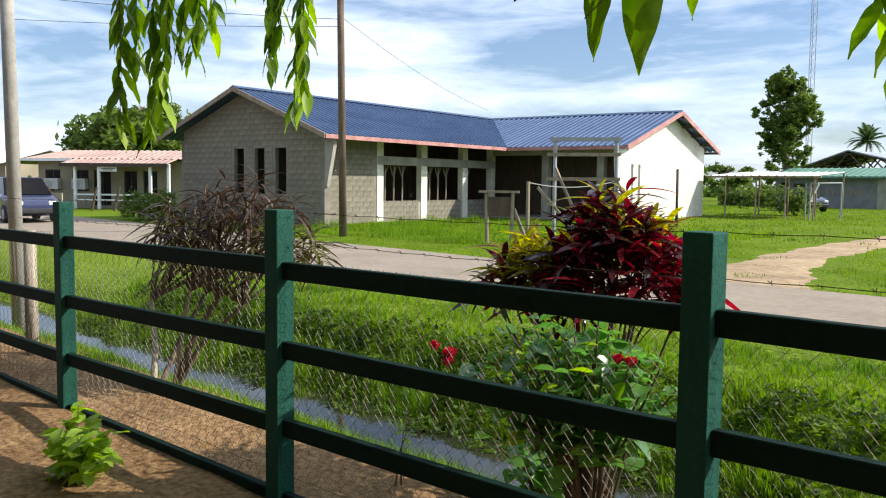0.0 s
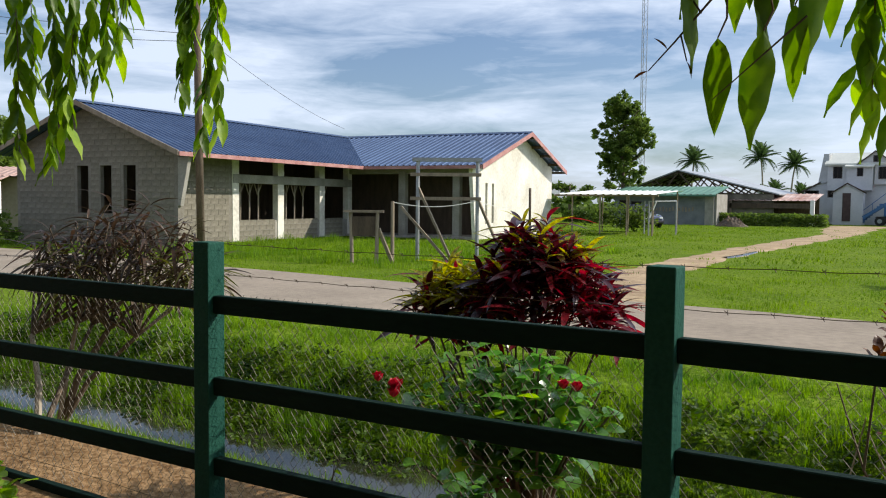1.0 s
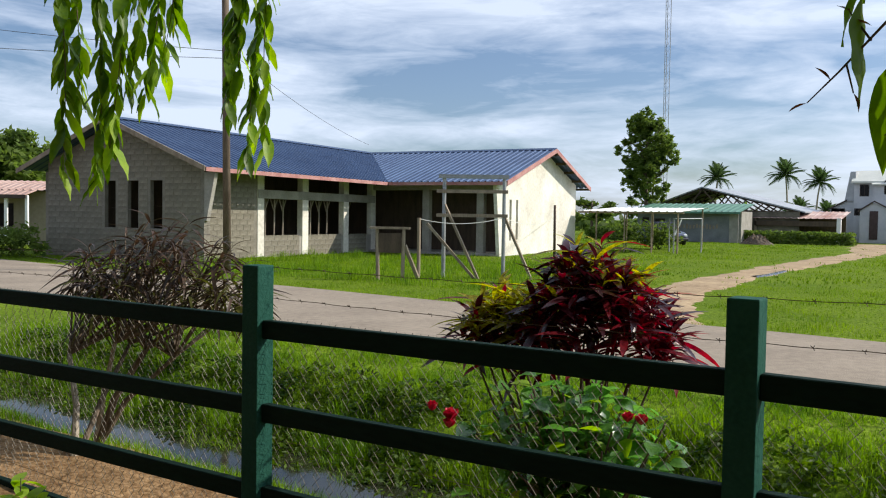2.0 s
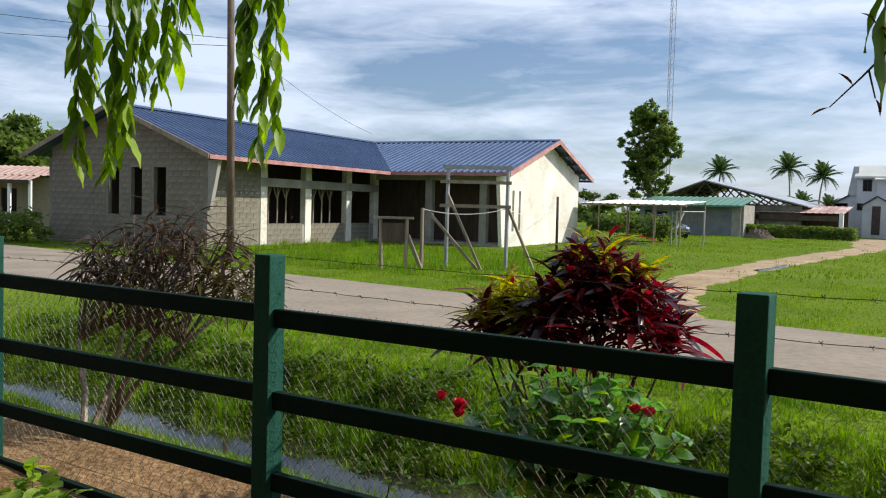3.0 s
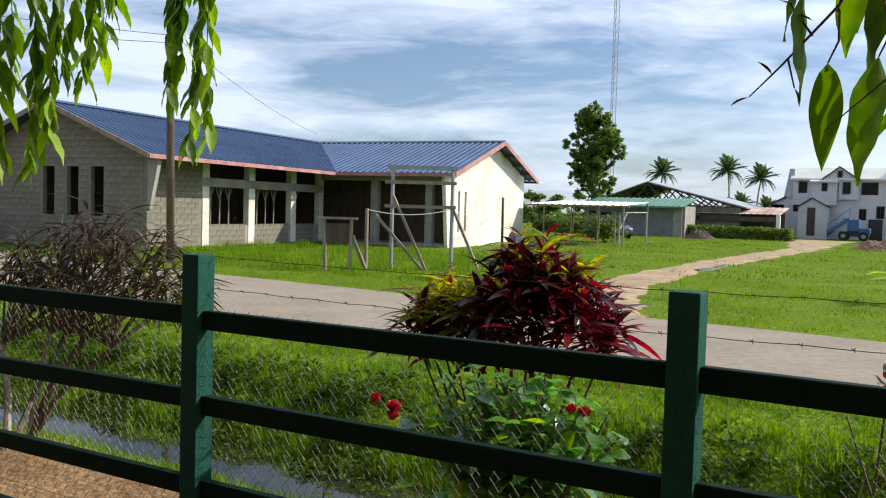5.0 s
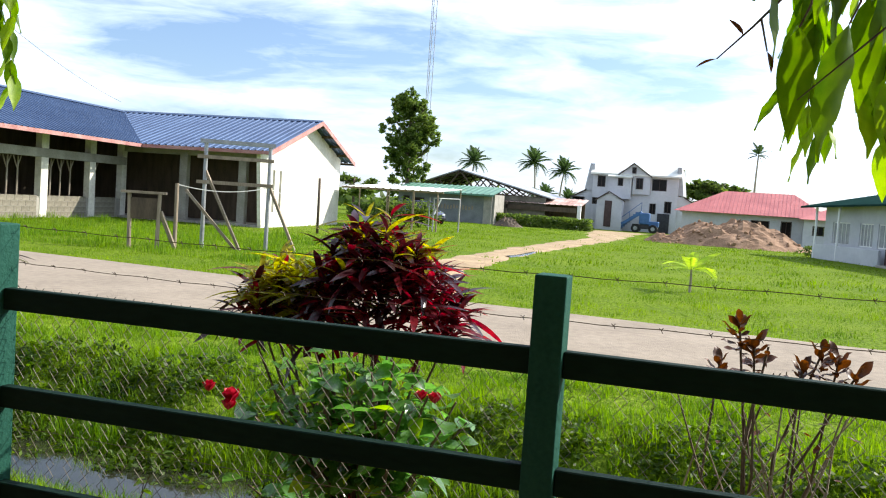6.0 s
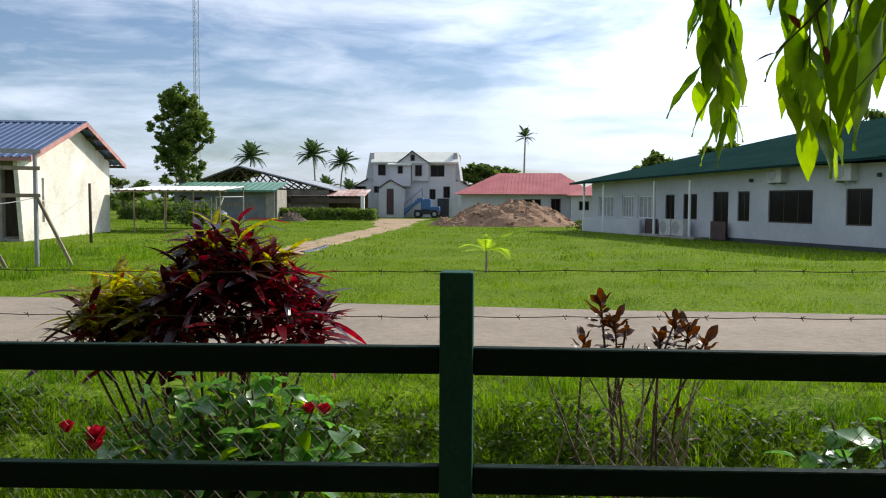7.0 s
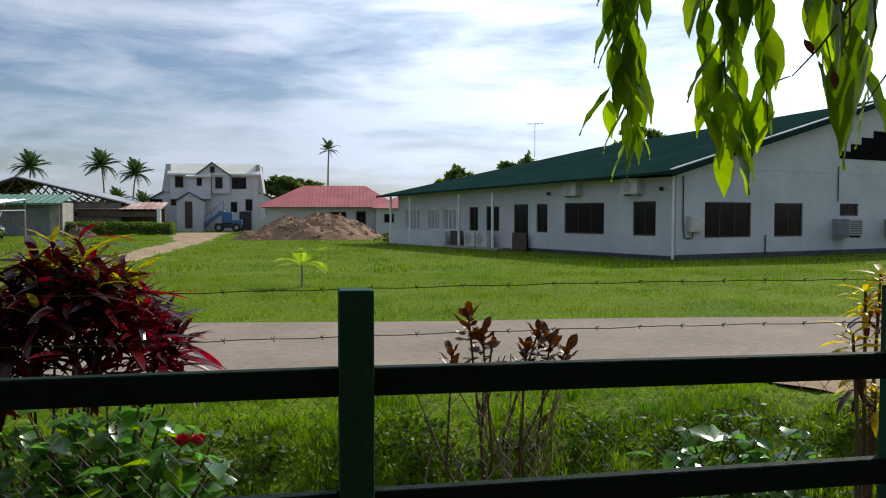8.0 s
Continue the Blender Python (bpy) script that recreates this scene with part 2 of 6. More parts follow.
def ground_material():
    """Grass with a bare soil strip by the fence; the border follows noise."""
    m = bpy.data.materials.new("ground_soil_and_grass")
    m.use_nodes = True
    n, l = m.node_tree.nodes, m.node_tree.links
    bsdf = n["Principled BSDF"]
    co = n.new("ShaderNodeTexCoord")
    sep = n.new("ShaderNodeSeparateXYZ")
    l.new(co.outputs["Object"], sep.inputs["Vector"])

    def noise_at(scale, detail=6.0):
        k = n.new("ShaderNodeTexNoise")
        k.inputs["Scale"].default_value, k.inputs["Detail"].default_value = scale, detail
        l.new(co.outputs["Object"], k.inputs["Vector"])
        return k

    def ramp(src, p0, c0, p1, c1):
        r = n.new("ShaderNodeValToRGB")
        r.color_ramp.elements[0].position, r.color_ramp.elements[0].color = p0, (*c0, 1)
        r.color_ramp.elements[1].position, r.color_ramp.elements[1].color = p1, (*c1, 1)
        l.new(src, r.inputs["Fac"])
        return r.outputs["Color"]

    def mixed(fac, a, b):
        x = n.new("ShaderNodeMix")
        x.data_type = "RGBA"
        if isinstance(fac, float):
            x.inputs["Factor"].default_value = fac
        else:
            l.new(fac, x.inputs["Factor"])
        l.new(a, x.inputs["A"])
        l.new(b, x.inputs["B"])
        return x.outputs["Result"]

    grass = mixed(0.5, ramp(noise_at(0.35).outputs["Fac"], 0.35, (0.072, 0.126, 0.008), 0.65, (0.14, 0.2, 0.012)),
                  ramp(noise_at(17.0, 9.0).outputs["Fac"], 0.36, (0.022, 0.045, 0.004), 0.62, (0.18, 0.255, 0.018)))
    soil = mixed(0.45, ramp(noise_at(1.6).outputs["Fac"], 0.35, (0.15, 0.078, 0.032), 0.65, (0.29, 0.17, 0.08)),
                 ramp(noise_at(22.0).outputs["Fac"], 0.35, (0.09, 0.05, 0.022), 0.7, (0.42, 0.29, 0.16)))
    edge = n.new("ShaderNodeMath")
    edge.operation = "MULTIPLY_ADD"
    l.new(noise_at(1.8).outputs["Fac"], edge.inputs[0])
    edge.inputs[1].default_value = -0.9
    l.new(sep.outputs["Y"], edge.inputs[2])
    step = n.new("ShaderNodeMapRange")
    step.inputs["From Min"].default_value, step.inputs["From Max"].default_value = 0.55, 0.85
    l.new(edge.outputs[0], step.inputs["Value"])
    l.new(mixed(step.outputs["Result"], soil, grass), bsdf.inputs["Base Color"])
    bsdf.inputs["Roughness"].default_value = 0.95
    bsdf.inputs["Specular IOR Level"].default_value = 0.05
    bp = n.new("ShaderNodeBump")
    bp.inputs["Strength"].default_value, bp.inputs["Distance"].default_value = 0.9, 0.05
    l.new(noise_at(13.0, 8.0).outputs["Fac"], bp.inputs["Height"])
    l.new(bp.outputs["Normal"], bsdf.inputs["Normal"])
    return m


M["ground"] = ground_material()


# ---- building helpers ----
def box(bm, x0, x1, y0, y1, z0, z1):
    vs = [bm.verts.new(p) for p in ((x0, y0, z0), (x1, y0, z0), (x1, y1, z0), (x0, y1, z0),
                                    (x0, y0, z1), (x1, y0, z1), (x1, y1, z1), (x0, y1, z1))]
    for f in ((3, 2, 1, 0), (4, 5, 6, 7), (0, 1, 5, 4), (1, 2, 6, 5), (2, 3, 7, 6), (3, 0, 4, 7)):
        bm.faces.new([vs[k] for k in f])
    return bm


def boxes(*rows):
    bm = bmesh.new()
    for r in rows:
        box(bm, *r)
    return bm


def rounded(bm, width=0.006, segments=1):
    bmesh.ops.bevel(bm, geom=bm.edges[:], offset=width, segments=segments, affect="EDGES", profile=0.6)
    return bm


def prism(points, along, depth):
    """A flat polygon of (a, z) points in the plane of one axis, given depth along that axis from d0 to d1."""
    bm = bmesh.new()
    d0, d1 = depth
    put = (lambda a, z, d: (d, a, z)) if along == "x" else (lambda a, z, d: (a, d, z))
    lo = [bm.verts.new(put(a, z, d0)) for a, z in points]
    hi = [bm.verts.new(put(a, z, d1)) for a, z in points]
    bm.faces.new(lo)
    bm.faces.new(hi[::-1])
    for k in range(len(points)):
        j = (k + 1) % len(points)
        bm.faces.new((lo[k], hi[k], hi[j], lo[j]))
    bmesh.ops.recalc_face_normals(bm, faces=bm.faces[:])
    return bm


def tube(bm, p0, p1, r0, r1=None, sides=8):
    """A tapered round bar from p0 to p1."""
    p0, p1 = Vector(p0), Vector(p1)
    r1 = r0 if r1 is None else r1
    q = (p1 - p0).to_track_quat("Z", "Y")
    rings = []
    for p, r in ((p0, r0), (p1, r1)):
        rings.append([bm.verts.new(p + q @ Vector((math.cos(2 * math.pi * k / sides) * r, math.sin(2 * math.pi * k / sides) * r, 0)))
                      for k in range(sides)])
    for k in range(sides):
        j = (k + 1) % sides
        bm.faces.new((rings[0][k], rings[0][j], rings[1][j], rings[1][k]))
    bm.faces.new(rings[0][::-1])
    bm.faces.new(rings[1])
    return bm


def mesh_of(name, bm, material):
    me = bpy.data.meshes.new(name)
    bm.normal_update()
    bm.to_mesh(me)
    bm.free()
    me.materials.append(material)
    return me


def part(name, bm, material, parent, label="", smooth=False):
    me = mesh_of(name, bm, material)
    if smooth:
        me.shade_smooth()
    ob = new(name, me)
    ob.parent = parent
    if label:
        tagged(ob, label)
    return ob


def thing(name, m, label, category, group="", kind=""):
    ob = new(name)
    ob.matrix_world = m
    ob.empty_display_size = 0.2
    return tagged(ob, label, category, group, kind)


def single(name, bm, material, label, category, group="", kind="", m=None, smooth=False):
    me = mesh_of(name, bm, material)
    if smooth:
        me.shade_smooth()
    ob = new(name, me)
    if m is not None:
        ob.matrix_world = m
    return tagged(ob, label, category, group, kind)


def sheet_mesh(name, verts, faces, material):
    me = bpy.data.meshes.new(name)
    me.from_pydata(verts, [], faces)
    me.materials.append(material)
    return me


def ribbed(name, lines, material, parent, thick=0.035, label=""):
    """A ribbed metal sheet: lines are pairs (low point, high point); every second pair is raised."""
    verts, faces = [], []
    pattern = (0.0, 0.0, 1.0, 1.0)
    for k, (lo, hi) in enumerate(lines):
        up = pattern[k % 4] * thick
        verts += [(lo[0], lo[1], lo[2] + up), (hi[0], hi[1], hi[2] + up)]
    for k in range(len(lines) - 1):
        faces.append((2 * k, 2 * k + 2, 2 * k + 3, 2 * k + 1))
    ob = new(name, sheet_mesh(name, verts, faces, material))
    ob.parent = parent
    if label:
        tagged(ob, label)
    return ob


def rib_steps(start, end, pitch=0.25):
    """Places along a sheet at which its ribs rise and fall."""
    out, s = [], start
    while s < end:
        for d in (0, 0.62, 0.72, 0.9):
            out.append(min(s + d * pitch, end))
        s += pitch
    return out


# ---- ground, road, water ----
GZ = 0.07                     # level of the lawn


def road_near(x):
    return 5.75 - 0.035 * x


def road_far(x):
    return 9.95 - 0.072 * x


def bump_at(x, y, size, height):
    return height * noise.noise(Vector((x / size, y / size, 3.1)))


def ground_z(x, y):
    """Height of the ground: yard, ditch, verge, road bed, lawn."""
    wob = 0.18 * noise.noise(Vector((x * 0.45, 0.0, 1.7)))
    yy = y + wob
    pts = ((-50, -0.06), (0.0, -0.05), (0.75, -0.05), (1.12, -0.12), (1.58, -0.42), (2.3, -0.47), (2.5, -0.38), (3.3, -0.02),
           (3.8, 0.04), (4.6, 0.05), (5.5, 0.06), (5.9, GZ), (4000, GZ))
    for (y0, z0), (y1, z1) in zip(pts, pts[1:]):
        if yy < y1:
            f = max(0.0, min(1.0, (yy - y0) / (y1 - y0)))
            z = z0 + (z1 - z0) * f
            break
    small = bump_at(x, y, 0.5, 0.025) if y < 6 else 0.0
    if 2.3 < yy < 5.0:
        small += (bump_at(x, y, 0.8, 0.13) + bump_at(x + 7, y, 0.33, 0.07)) * min(1.0, (yy - 2.3) * 2, (5.0 - yy))
    return z + small


def axis_steps(rows):
    out = []
    for a, b, d in rows:
        k = max(1, round((b - a) / d))
        out += [a + (b - a) * i / k for i in range(k)]
    return out + [rows[-1][1]]


gx = axis_steps([(-2500, -200, 400), (-200, -30, 20), (-30, -9, 1.5), (-9, 6, 0.16), (6, 30, 2), (30, 200, 20), (200, 2500, 400)])
gy = axis_steps([(-1500, -60, 400), (-60, -4, 8), (-4, -0.5, 0.25), (-0.5, 4.6, 0.12), (4.6, 14, 0.6), (14, 60, 5), (60, 200, 20), (200, 3000, 400)])
g_verts = [(x, y, ground_z(x, y)) for y in gy for x in gx]
g_faces = [(r * len(gx) + c, r * len(gx) + c + 1, (r + 1) * len(gx) + c + 1, (r + 1) * len(gx) + c)
           for r in range(len(gy) - 1) for c in range(len(gx) - 1)]
g_mesh = sheet_mesh("ground", g_verts, g_faces, M["ground"])
g_mesh.shade_smooth()
tagged(new("ground", g_mesh), "flat grassy ground with bare brown soil along a fence", "ground", kind="structure")

r_verts, r_faces = [], []
for k in range(-60, 41):
    x = k * 2.0
    wn_, wf_ = 0.12 * noise.noise(Vector((x * 0.3, 0, 5))), 0.14 * noise.noise(Vector((x * 0.3, 0, 9)))
    a, b2 = road_near(x) + wn_, road_far(x) + wf_
    r_verts += [(x, a - 0.12, GZ - 0.03), (x, a, GZ + 0.03), (x, (a + b2) / 2, GZ + 0.065), (x, b2, GZ + 0.03), (x, b2 + 0.12, GZ - 0.03)]
for k in range(100):
    for j in range(4):
        r_faces.append((5 * k + j, 5 * k + 5 + j, 5 * k + 6 + j, 5 * k + 1 + j))
tagged(new("road", sheet_mesh("road", r_verts, r_faces, M["road"])), "worn pale grey asphalt village road", "road", kind="structure")

single("water", boxes((-60, 40, 1.05, 3.1, -0.45, -0.375)), M["water"], "still muddy water in a grassy roadside ditch", "water", kind="structure")


def strip(name, rows, material, label, category, lift=0.012):
    """A ribbon over the lawn; rows of x, y, half width."""
    verts, faces = [], []
    fine = []
    for (x0, y0, h0), (x1, y1, h1) in zip(rows, rows[1:]):
        for i in range(24):
            f = i / 24
            fine.append((x0 + (x1 - x0) * f, y0 + (y1 - y0) * f, h0 + (h1 - h0) * f))
    fine.append(rows[-1])
    for x, y, h in fine:
        a = h * (0.85 + 0.35 * noise.noise(Vector((x * 0.3, y * 0.5, 2))) + 0.2 * noise.noise(Vector((x, y * 2.1, 2))))
        b3 = h * (0.85 + 0.35 * noise.noise(Vector((x * 0.3, y * 0.5, 7))) + 0.2 * noise.noise(Vector((x, y * 2.1, 7))))
        verts += [(x - a, y, GZ + lift - 0.03), (x - a * 0.6, y, GZ + lift + 0.01), (x + b3 * 0.6, y, GZ + lift + 0.01), (x + b3, y, GZ + lift - 0.03)]
    for k in range(len(fine) - 1):
        for j in range(3):
            faces.append((4 * k + j, 4 * k + 1 + j, 4 * k + 5 + j, 4 * k + 4 + j))
    return tagged(new(name, sheet_mesh(name, verts, faces, material)), label, category, kind="structure")


strip("dirt_track", [(-4.6, 9.6, 1.9), (-5.0, 12.5, 1.3), (-5.7, 16.0, 1.0), (-6.2, 22.0, 1.0), (-6.4, 32, 1.1), (-6.2, 48.0, 1.3), (-7.5, 62, 2.4), (-8, 70, 4)],
      M["track"], "sandy dirt track across the lawn", "track")
strip("puddle", [(-5.75, 22.9, 0.16), (-5.65, 24.2, 0.16), (-5.7, 25.6, 0.12), (-5.75, 26.8, 0.1)], M["water"], "shallow muddy puddle in the sandy track", "water", 0.03)
strip("sand_patch", [(5.6, 4.0, 0.9), (5.3, 4.8, 1.0), (5.2, 5.9, 1.3)], M["track"], "pale sandy patch at the road edge", "sand", 0.03)


# ---- fence ----
POSTS = [-9.6, -7.25, -4.88, -2.29, 0.0, 1.9, 3.95, 6.1]      # left edges
POST_W, POST_D = 0.106, 0.106
RAIL_ENDS = [          # top edge of each rail at both ends, span by span; the boards are not quite level
    ((1.19, 1.197), (0.755, 0.768), (0.33, 0.35), (-0.03, -0.02)),
    ((1.188, 1.195), (0.76, 0.77), (0.34, 0.352), (-0.02, -0.01)),
    ((1.197, 1.212), (0.772, 0.816), (0.352, 0.396), (-0.02, 0.01)),
    ((1.195, 1.211), (0.793, 0.822), (0.393, 0.43), (0.01, 0.05)),
    ((1.21, 1.208), (0.822, 0.842), (0.432, 0.44), (0.05, 0.055)),
    ((1.207, 1.21), (0.84, 0.83), (0.437, 0.437), (0.055, 0.055)),
    ((1.21, 1.21), (0.83, 0.83), (0.437, 0.437), (0.055, 0.055))]
fence = thing("fence", pose(0, 0, 0), "dark green painted board fence with wire mesh and barbed wire", "fence")
for k, x in enumerate(POSTS):
    part("post", rounded(box(bmesh.new(), x, x + POST_W, 0, POST_D, -0.25, 1.45 + 0.012 * math.sin(k * 2.3)), 0.007, 2), M["post"], fence)
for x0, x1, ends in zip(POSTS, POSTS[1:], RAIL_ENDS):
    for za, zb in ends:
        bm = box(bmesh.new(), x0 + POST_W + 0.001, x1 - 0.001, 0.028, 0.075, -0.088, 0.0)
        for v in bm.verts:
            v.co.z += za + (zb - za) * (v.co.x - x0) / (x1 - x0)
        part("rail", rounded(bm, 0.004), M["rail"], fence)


def wires(rows, radius):
    """Thin three-sided wires along polylines, each line one unbroken piece."""
    verts, faces = [], []
    for line in rows:
        pts = [Vector(p) for p in line]
        start = len(verts)
        for k, p in enumerate(pts):
            d = pts[min(k + 1, len(pts) - 1)] - pts[max(k - 1, 0)]
            q = d.to_track_quat("Z", "Y")
            verts += [p + q @ Vector((radius * math.cos(j * 2.0944), radius * math.sin(j * 2.0944), 0)) for j in range(3)]
        for k in range(len(pts) - 1):
            s = start + 3 * k
            for j in range(3):
                i = (j + 1) % 3
                faces.append((s + j, s + i, s + 3 + i, s + 3 + j))
    return verts, faces


def wire_part(name, rows, radius, material, parent, label=""):
    ob = new(name, sheet_mesh(name, *wires(rows, radius), material))
    ob.parent = parent
    if label:
        tagged(ob, label)
    return ob


CELL = 0.088
mesh_rows = []
x = -7.3
while x < 4.1:
    line, side, z = [], 0, -0.06
    while z < 1.235:
        sag = 0.006 * noise.noise(Vector((x * 2, z * 2, 0)))
        line.append((x + side * CELL * 0.5 + sag, 0.118 + 0.004 * side + sag, z))
        side = 1 - side
        z += CELL * 0.55
    mesh_rows.append(line)
    mesh_rows.append([(p[0] + 0.5 * CELL * (1 if j % 2 == 0 else -1) - 0.0, p[1] + 0.002, p[2]) for j, p in enumerate(line)])
    x += CELL
wire_part("wire_mesh", mesh_rows, 0.0016, M["wire"], fence, "galvanised chain-link wire mesh")
for z in (1.125, 0.6, 0.06):
    wire_part("tension_wire", [[(-9.6 + 0.4 * k, 0.122, z + 0.006 * math.sin(k * 1.7)) for k in range(38)]], 0.0016, M["wire"], fence)
for z, name in ((1.448, "barbed_wire"), (1.298, "barbed_wire")):
    rows = [[(-9.6 + 0.1 * k, 0.105, z + 0.01 * math.sin(k * 0.13) + 0.002 * math.sin(k * 1.9)) for k in range(158)]]
    for k in range(105):
        bx = -9.5 + 0.15 * k
        bz = z + 0.01 * math.sin((bx + 9.6) * 1.3)
        for dx, dz in ((0.006, 0.009), (-0.006, 0.008), (0.005, -0.008)):
            rows.append([(bx, 0.105, bz), (bx + dx, 0.1 - 0.01 * (dz > 0), bz + dz)])
    wire_part(name, rows, 0.0016, M["rust_wire"], fence, "rusty barbed wire")


# ---- unfinished building with blue roof ----
TH_A = 0.131
hwA, hwB, LA, MB, HE, HR = 4.551, 5.968, 11.41, 5.65, 3.19, 4.97
unfinished = thing("unfinished_building", pose(-20.92, 15.34, 0, 0, 0, math.degrees(TH_A)),
                   "unfinished concrete block building with blue metal roof and empty window openings", "building")
FAR = LA + 2 * hwB - 0.5                     # the far slope ends a little higher
HF = HE + (HR - HE) * 0.5 / hwB
zA = lambda u: HR - (HR - HE) * abs(u + hwA) / hwA
rib_u = [(s if s > 0 else s) for s in rib_steps(0.0, LA + hwB, 0.3)]
lines = []
for v in rib_u:
    lo_u = 0.0 if v < LA else -(v - LA) * hwA / hwB
    lines.append(((lo_u, v, zA(lo_u)), (-hwA, v, HR)))
ribbed("roof_sheet", lines, M["roof_blue"], unfinished, label="dark blue ribbed metal roof")
ribbed("roof_sheet", [((-2 * hwA, v, HE), (-hwA, v, HR)) for v in rib_steps(0.0, FAR, 0.3)], M["roof_blue"], unfinished)
lines = []
for u in rib_steps(-hwA, MB, 0.3):
    lo_v = LA if u > 0 else LA + (-u) * hwB / hwA
    zl = HR - (HR - HE) * (LA + hwB - lo_v) / hwB
    lines.append(((u, lo_v, zl), (u, LA + hwB, HR)))
ribbed("roof_sheet", lines, M["roof_blue"], unfinished)
ribbed("roof_sheet", [((u, FAR, HF), (u, LA + hwB, HR)) for u in rib_steps(-hwA, MB, 0.3)], M["roof_blue"], unfinished)
# ridge caps with small tabs
part("ridge_cap", prism([(-hwA - 0.22, HR - 0.03), (-hwA, HR + 0.07), (-hwA + 0.22, HR - 0.03)], "y", (-0.02, LA + hwB)), M["roof_blue"], unfinished)
part("ridge_cap", prism([(LA + hwB - 0.22, HR - 0.03), (LA + hwB, HR + 0.07), (LA + hwB + 0.22, HR - 0.03)], "x", (-hwA, MB + 0.02)), M["roof_blue"], unfinished)
# fascia boards: eaves and gable rakes
part("fascia", boxes((-0.0, 0.035, 0, LA - 0.02, HE - 0.14, HE + 0.0)), M["fascia"], unfinished, "faded red fascia board")
part("fascia", boxes((0.04, MB - 0.01, LA - 0.035, LA, HE - 0.14, HE)), M["fascia"], unfinished)


def rake(lo, hi, axis, at, t=0.04, drop=0.2):
    return prism([(lo[0], lo[1]), (hi[0], hi[1]), (hi[0], hi[1] - drop), (lo[0], lo[1] - drop)], axis, (at, at + t))


for s in (1, -1):
    part("rake_board", rake((-hwA + s * hwA, HE + 0.03), (-hwA, HR + 0.03), "y", -0.045, 0.04, 0.17), M["wood"], unfinished)
    part("rake_board", rake((LA, HE + 0.03) if s > 0 else (FAR, HF + 0.03), (LA + hwB, HR + 0.03), "x", MB + 0.003), M["fascia"], unfinished)
# walls: A gable, A facade, B gable, back walls
GW, IN = 0.6, 0.16
a_l, a_r = -2 * hwA + 0.95, -GW


def gable_with_slots(lo, hi, z0, ze, za, mid, slots, axis, at):
    """A gable wall cut into upright strips so that slots stay open."""
    bm = bmesh.new()
    xs = sorted([lo, hi, mid] + [q for s in slots for q in s[:2]])
    top = lambda x: ze + (za - ze) * (1 - abs(x - mid) / max(mid - lo, hi - mid))
    for a, b in zip(xs, xs[1:]):
        if b - a < 1e-4:
            continue
        cut = [s for s in slots if s[0] <= a + 1e-4 and s[1] >= b - 1e-4]
        spans = [(z0, None)] if not cut else [(z0, cut[0][2]), (cut[0][3], None)]
        for lo_z, hi_z in spans:
            pts = [(a, lo_z), (b, lo_z), (b, hi_z if hi_z is not None else top(b)), (a, hi_z if hi_z is not None else top(a))]
            piece = prism(pts, axis, (at, at + IN))
            me = bpy.data.meshes.new("tmp")
            piece.to_mesh(me)
            piece.free()
            bm.from_mesh(me)
            bpy.data.meshes.remove(me)
    bmesh.ops.remove_doubles(bm, verts=bm.verts[:], dist=0.002)
    return bm


za_A = lambda u: HR - (HR - HE) * abs(u + hwA) / hwA - 0.06
gable_front = part("gable_wall", gable_with_slots(a_l, a_r, GZ - 0.1, za_A(a_r), HR - 0.06, -hwA,
                   [(-5.22, -4.68, 1.15, 2.8), (-4.1, -3.58, 1.15, 2.8), (-3.02, -2.46, 1.15, 2.8)], "y", GW), M["mortar"], unfinished)
FA = -1.4                                    # outer face of the long facade, set back under the eave
facade = part("facade_wall", boxes((FA - IN, FA, GW + IN, 4.27, GZ - 0.1, HE + 0.3)), M["mortar"], unfinished)
low_facade = part("parapet_wall", boxes((FA - IN, FA, 4.27, LA + 0.9, GZ - 0.1, 0.85)), M["concrete"], unfinished)
for v0, v1 in ((4.27, 4.66), (7.05, 7.46), (10.02, 10.42), (12.3, 12.66)):
    part("column", rounded(boxes((FA - 0.24, FA + 0.03, v0, v1, 0.1, HE + 0.2)), 0.012), M["render"], unfinished, "pale cement column")
part("lintel_beam", rounded(boxes((FA - 0.22, FA + 0.05, 4.29, 12.6, 2.29, 2.62)), 0.012), M["concrete"], unfinished, "bare concrete ring beam")
part("wall_plate", boxes((FA - 0.2, FA + 0.02, 4.28, 12.62, 3.2, 3.45)), M["concrete"], unfinished)
gB0, gB1 = 12.0, FAR - 0.6
zB = lambda v: HR - (HR - HE) * abs(v - LA - hwB) / hwB - 0.06
part("gable_wall", gable_with_slots(gB0 + 0.5, gB1, GZ - 0.1, zB(gB1), HR - 0.06, LA + hwB,
     [(13.2, 13.45, 0.72, 2.5), (13.95, 14.2, 0.75, 2.5)], "x", MB - GW - IN), M["render"], unfinished, "sunlit cream rendered gable wall")
# leaning end pier of the gable wall and the porch front
part("end_pier", prism([(12.5, 0.0), (12.5, HE - 0.1), (11.75, HE - 0.1), (12.2, 0.0)], "x", (MB - GW - IN, MB - GW)), M["render"], unfinished)
part("back_wall", boxes((-2 * hwA + 0.8, -2 * hwA + 0.95, GW, FAR - 0.6, 0, HE - 0.05), (-2 * hwA + 0.95, MB - GW - IN, FAR - 0.75, FAR - 0.6, 0, HE - 0.05)), M["block"], unfinished)
# added partitions; the dimness of the interior is put into their dark colour
part("inner_wall", boxes((-5.9, MB - GW - 0.2, 14.6, 14.75, 0, HE + 0.4)), M["darkwood"], unfinished, "added inner partition, coloured dark for the unlit interior")
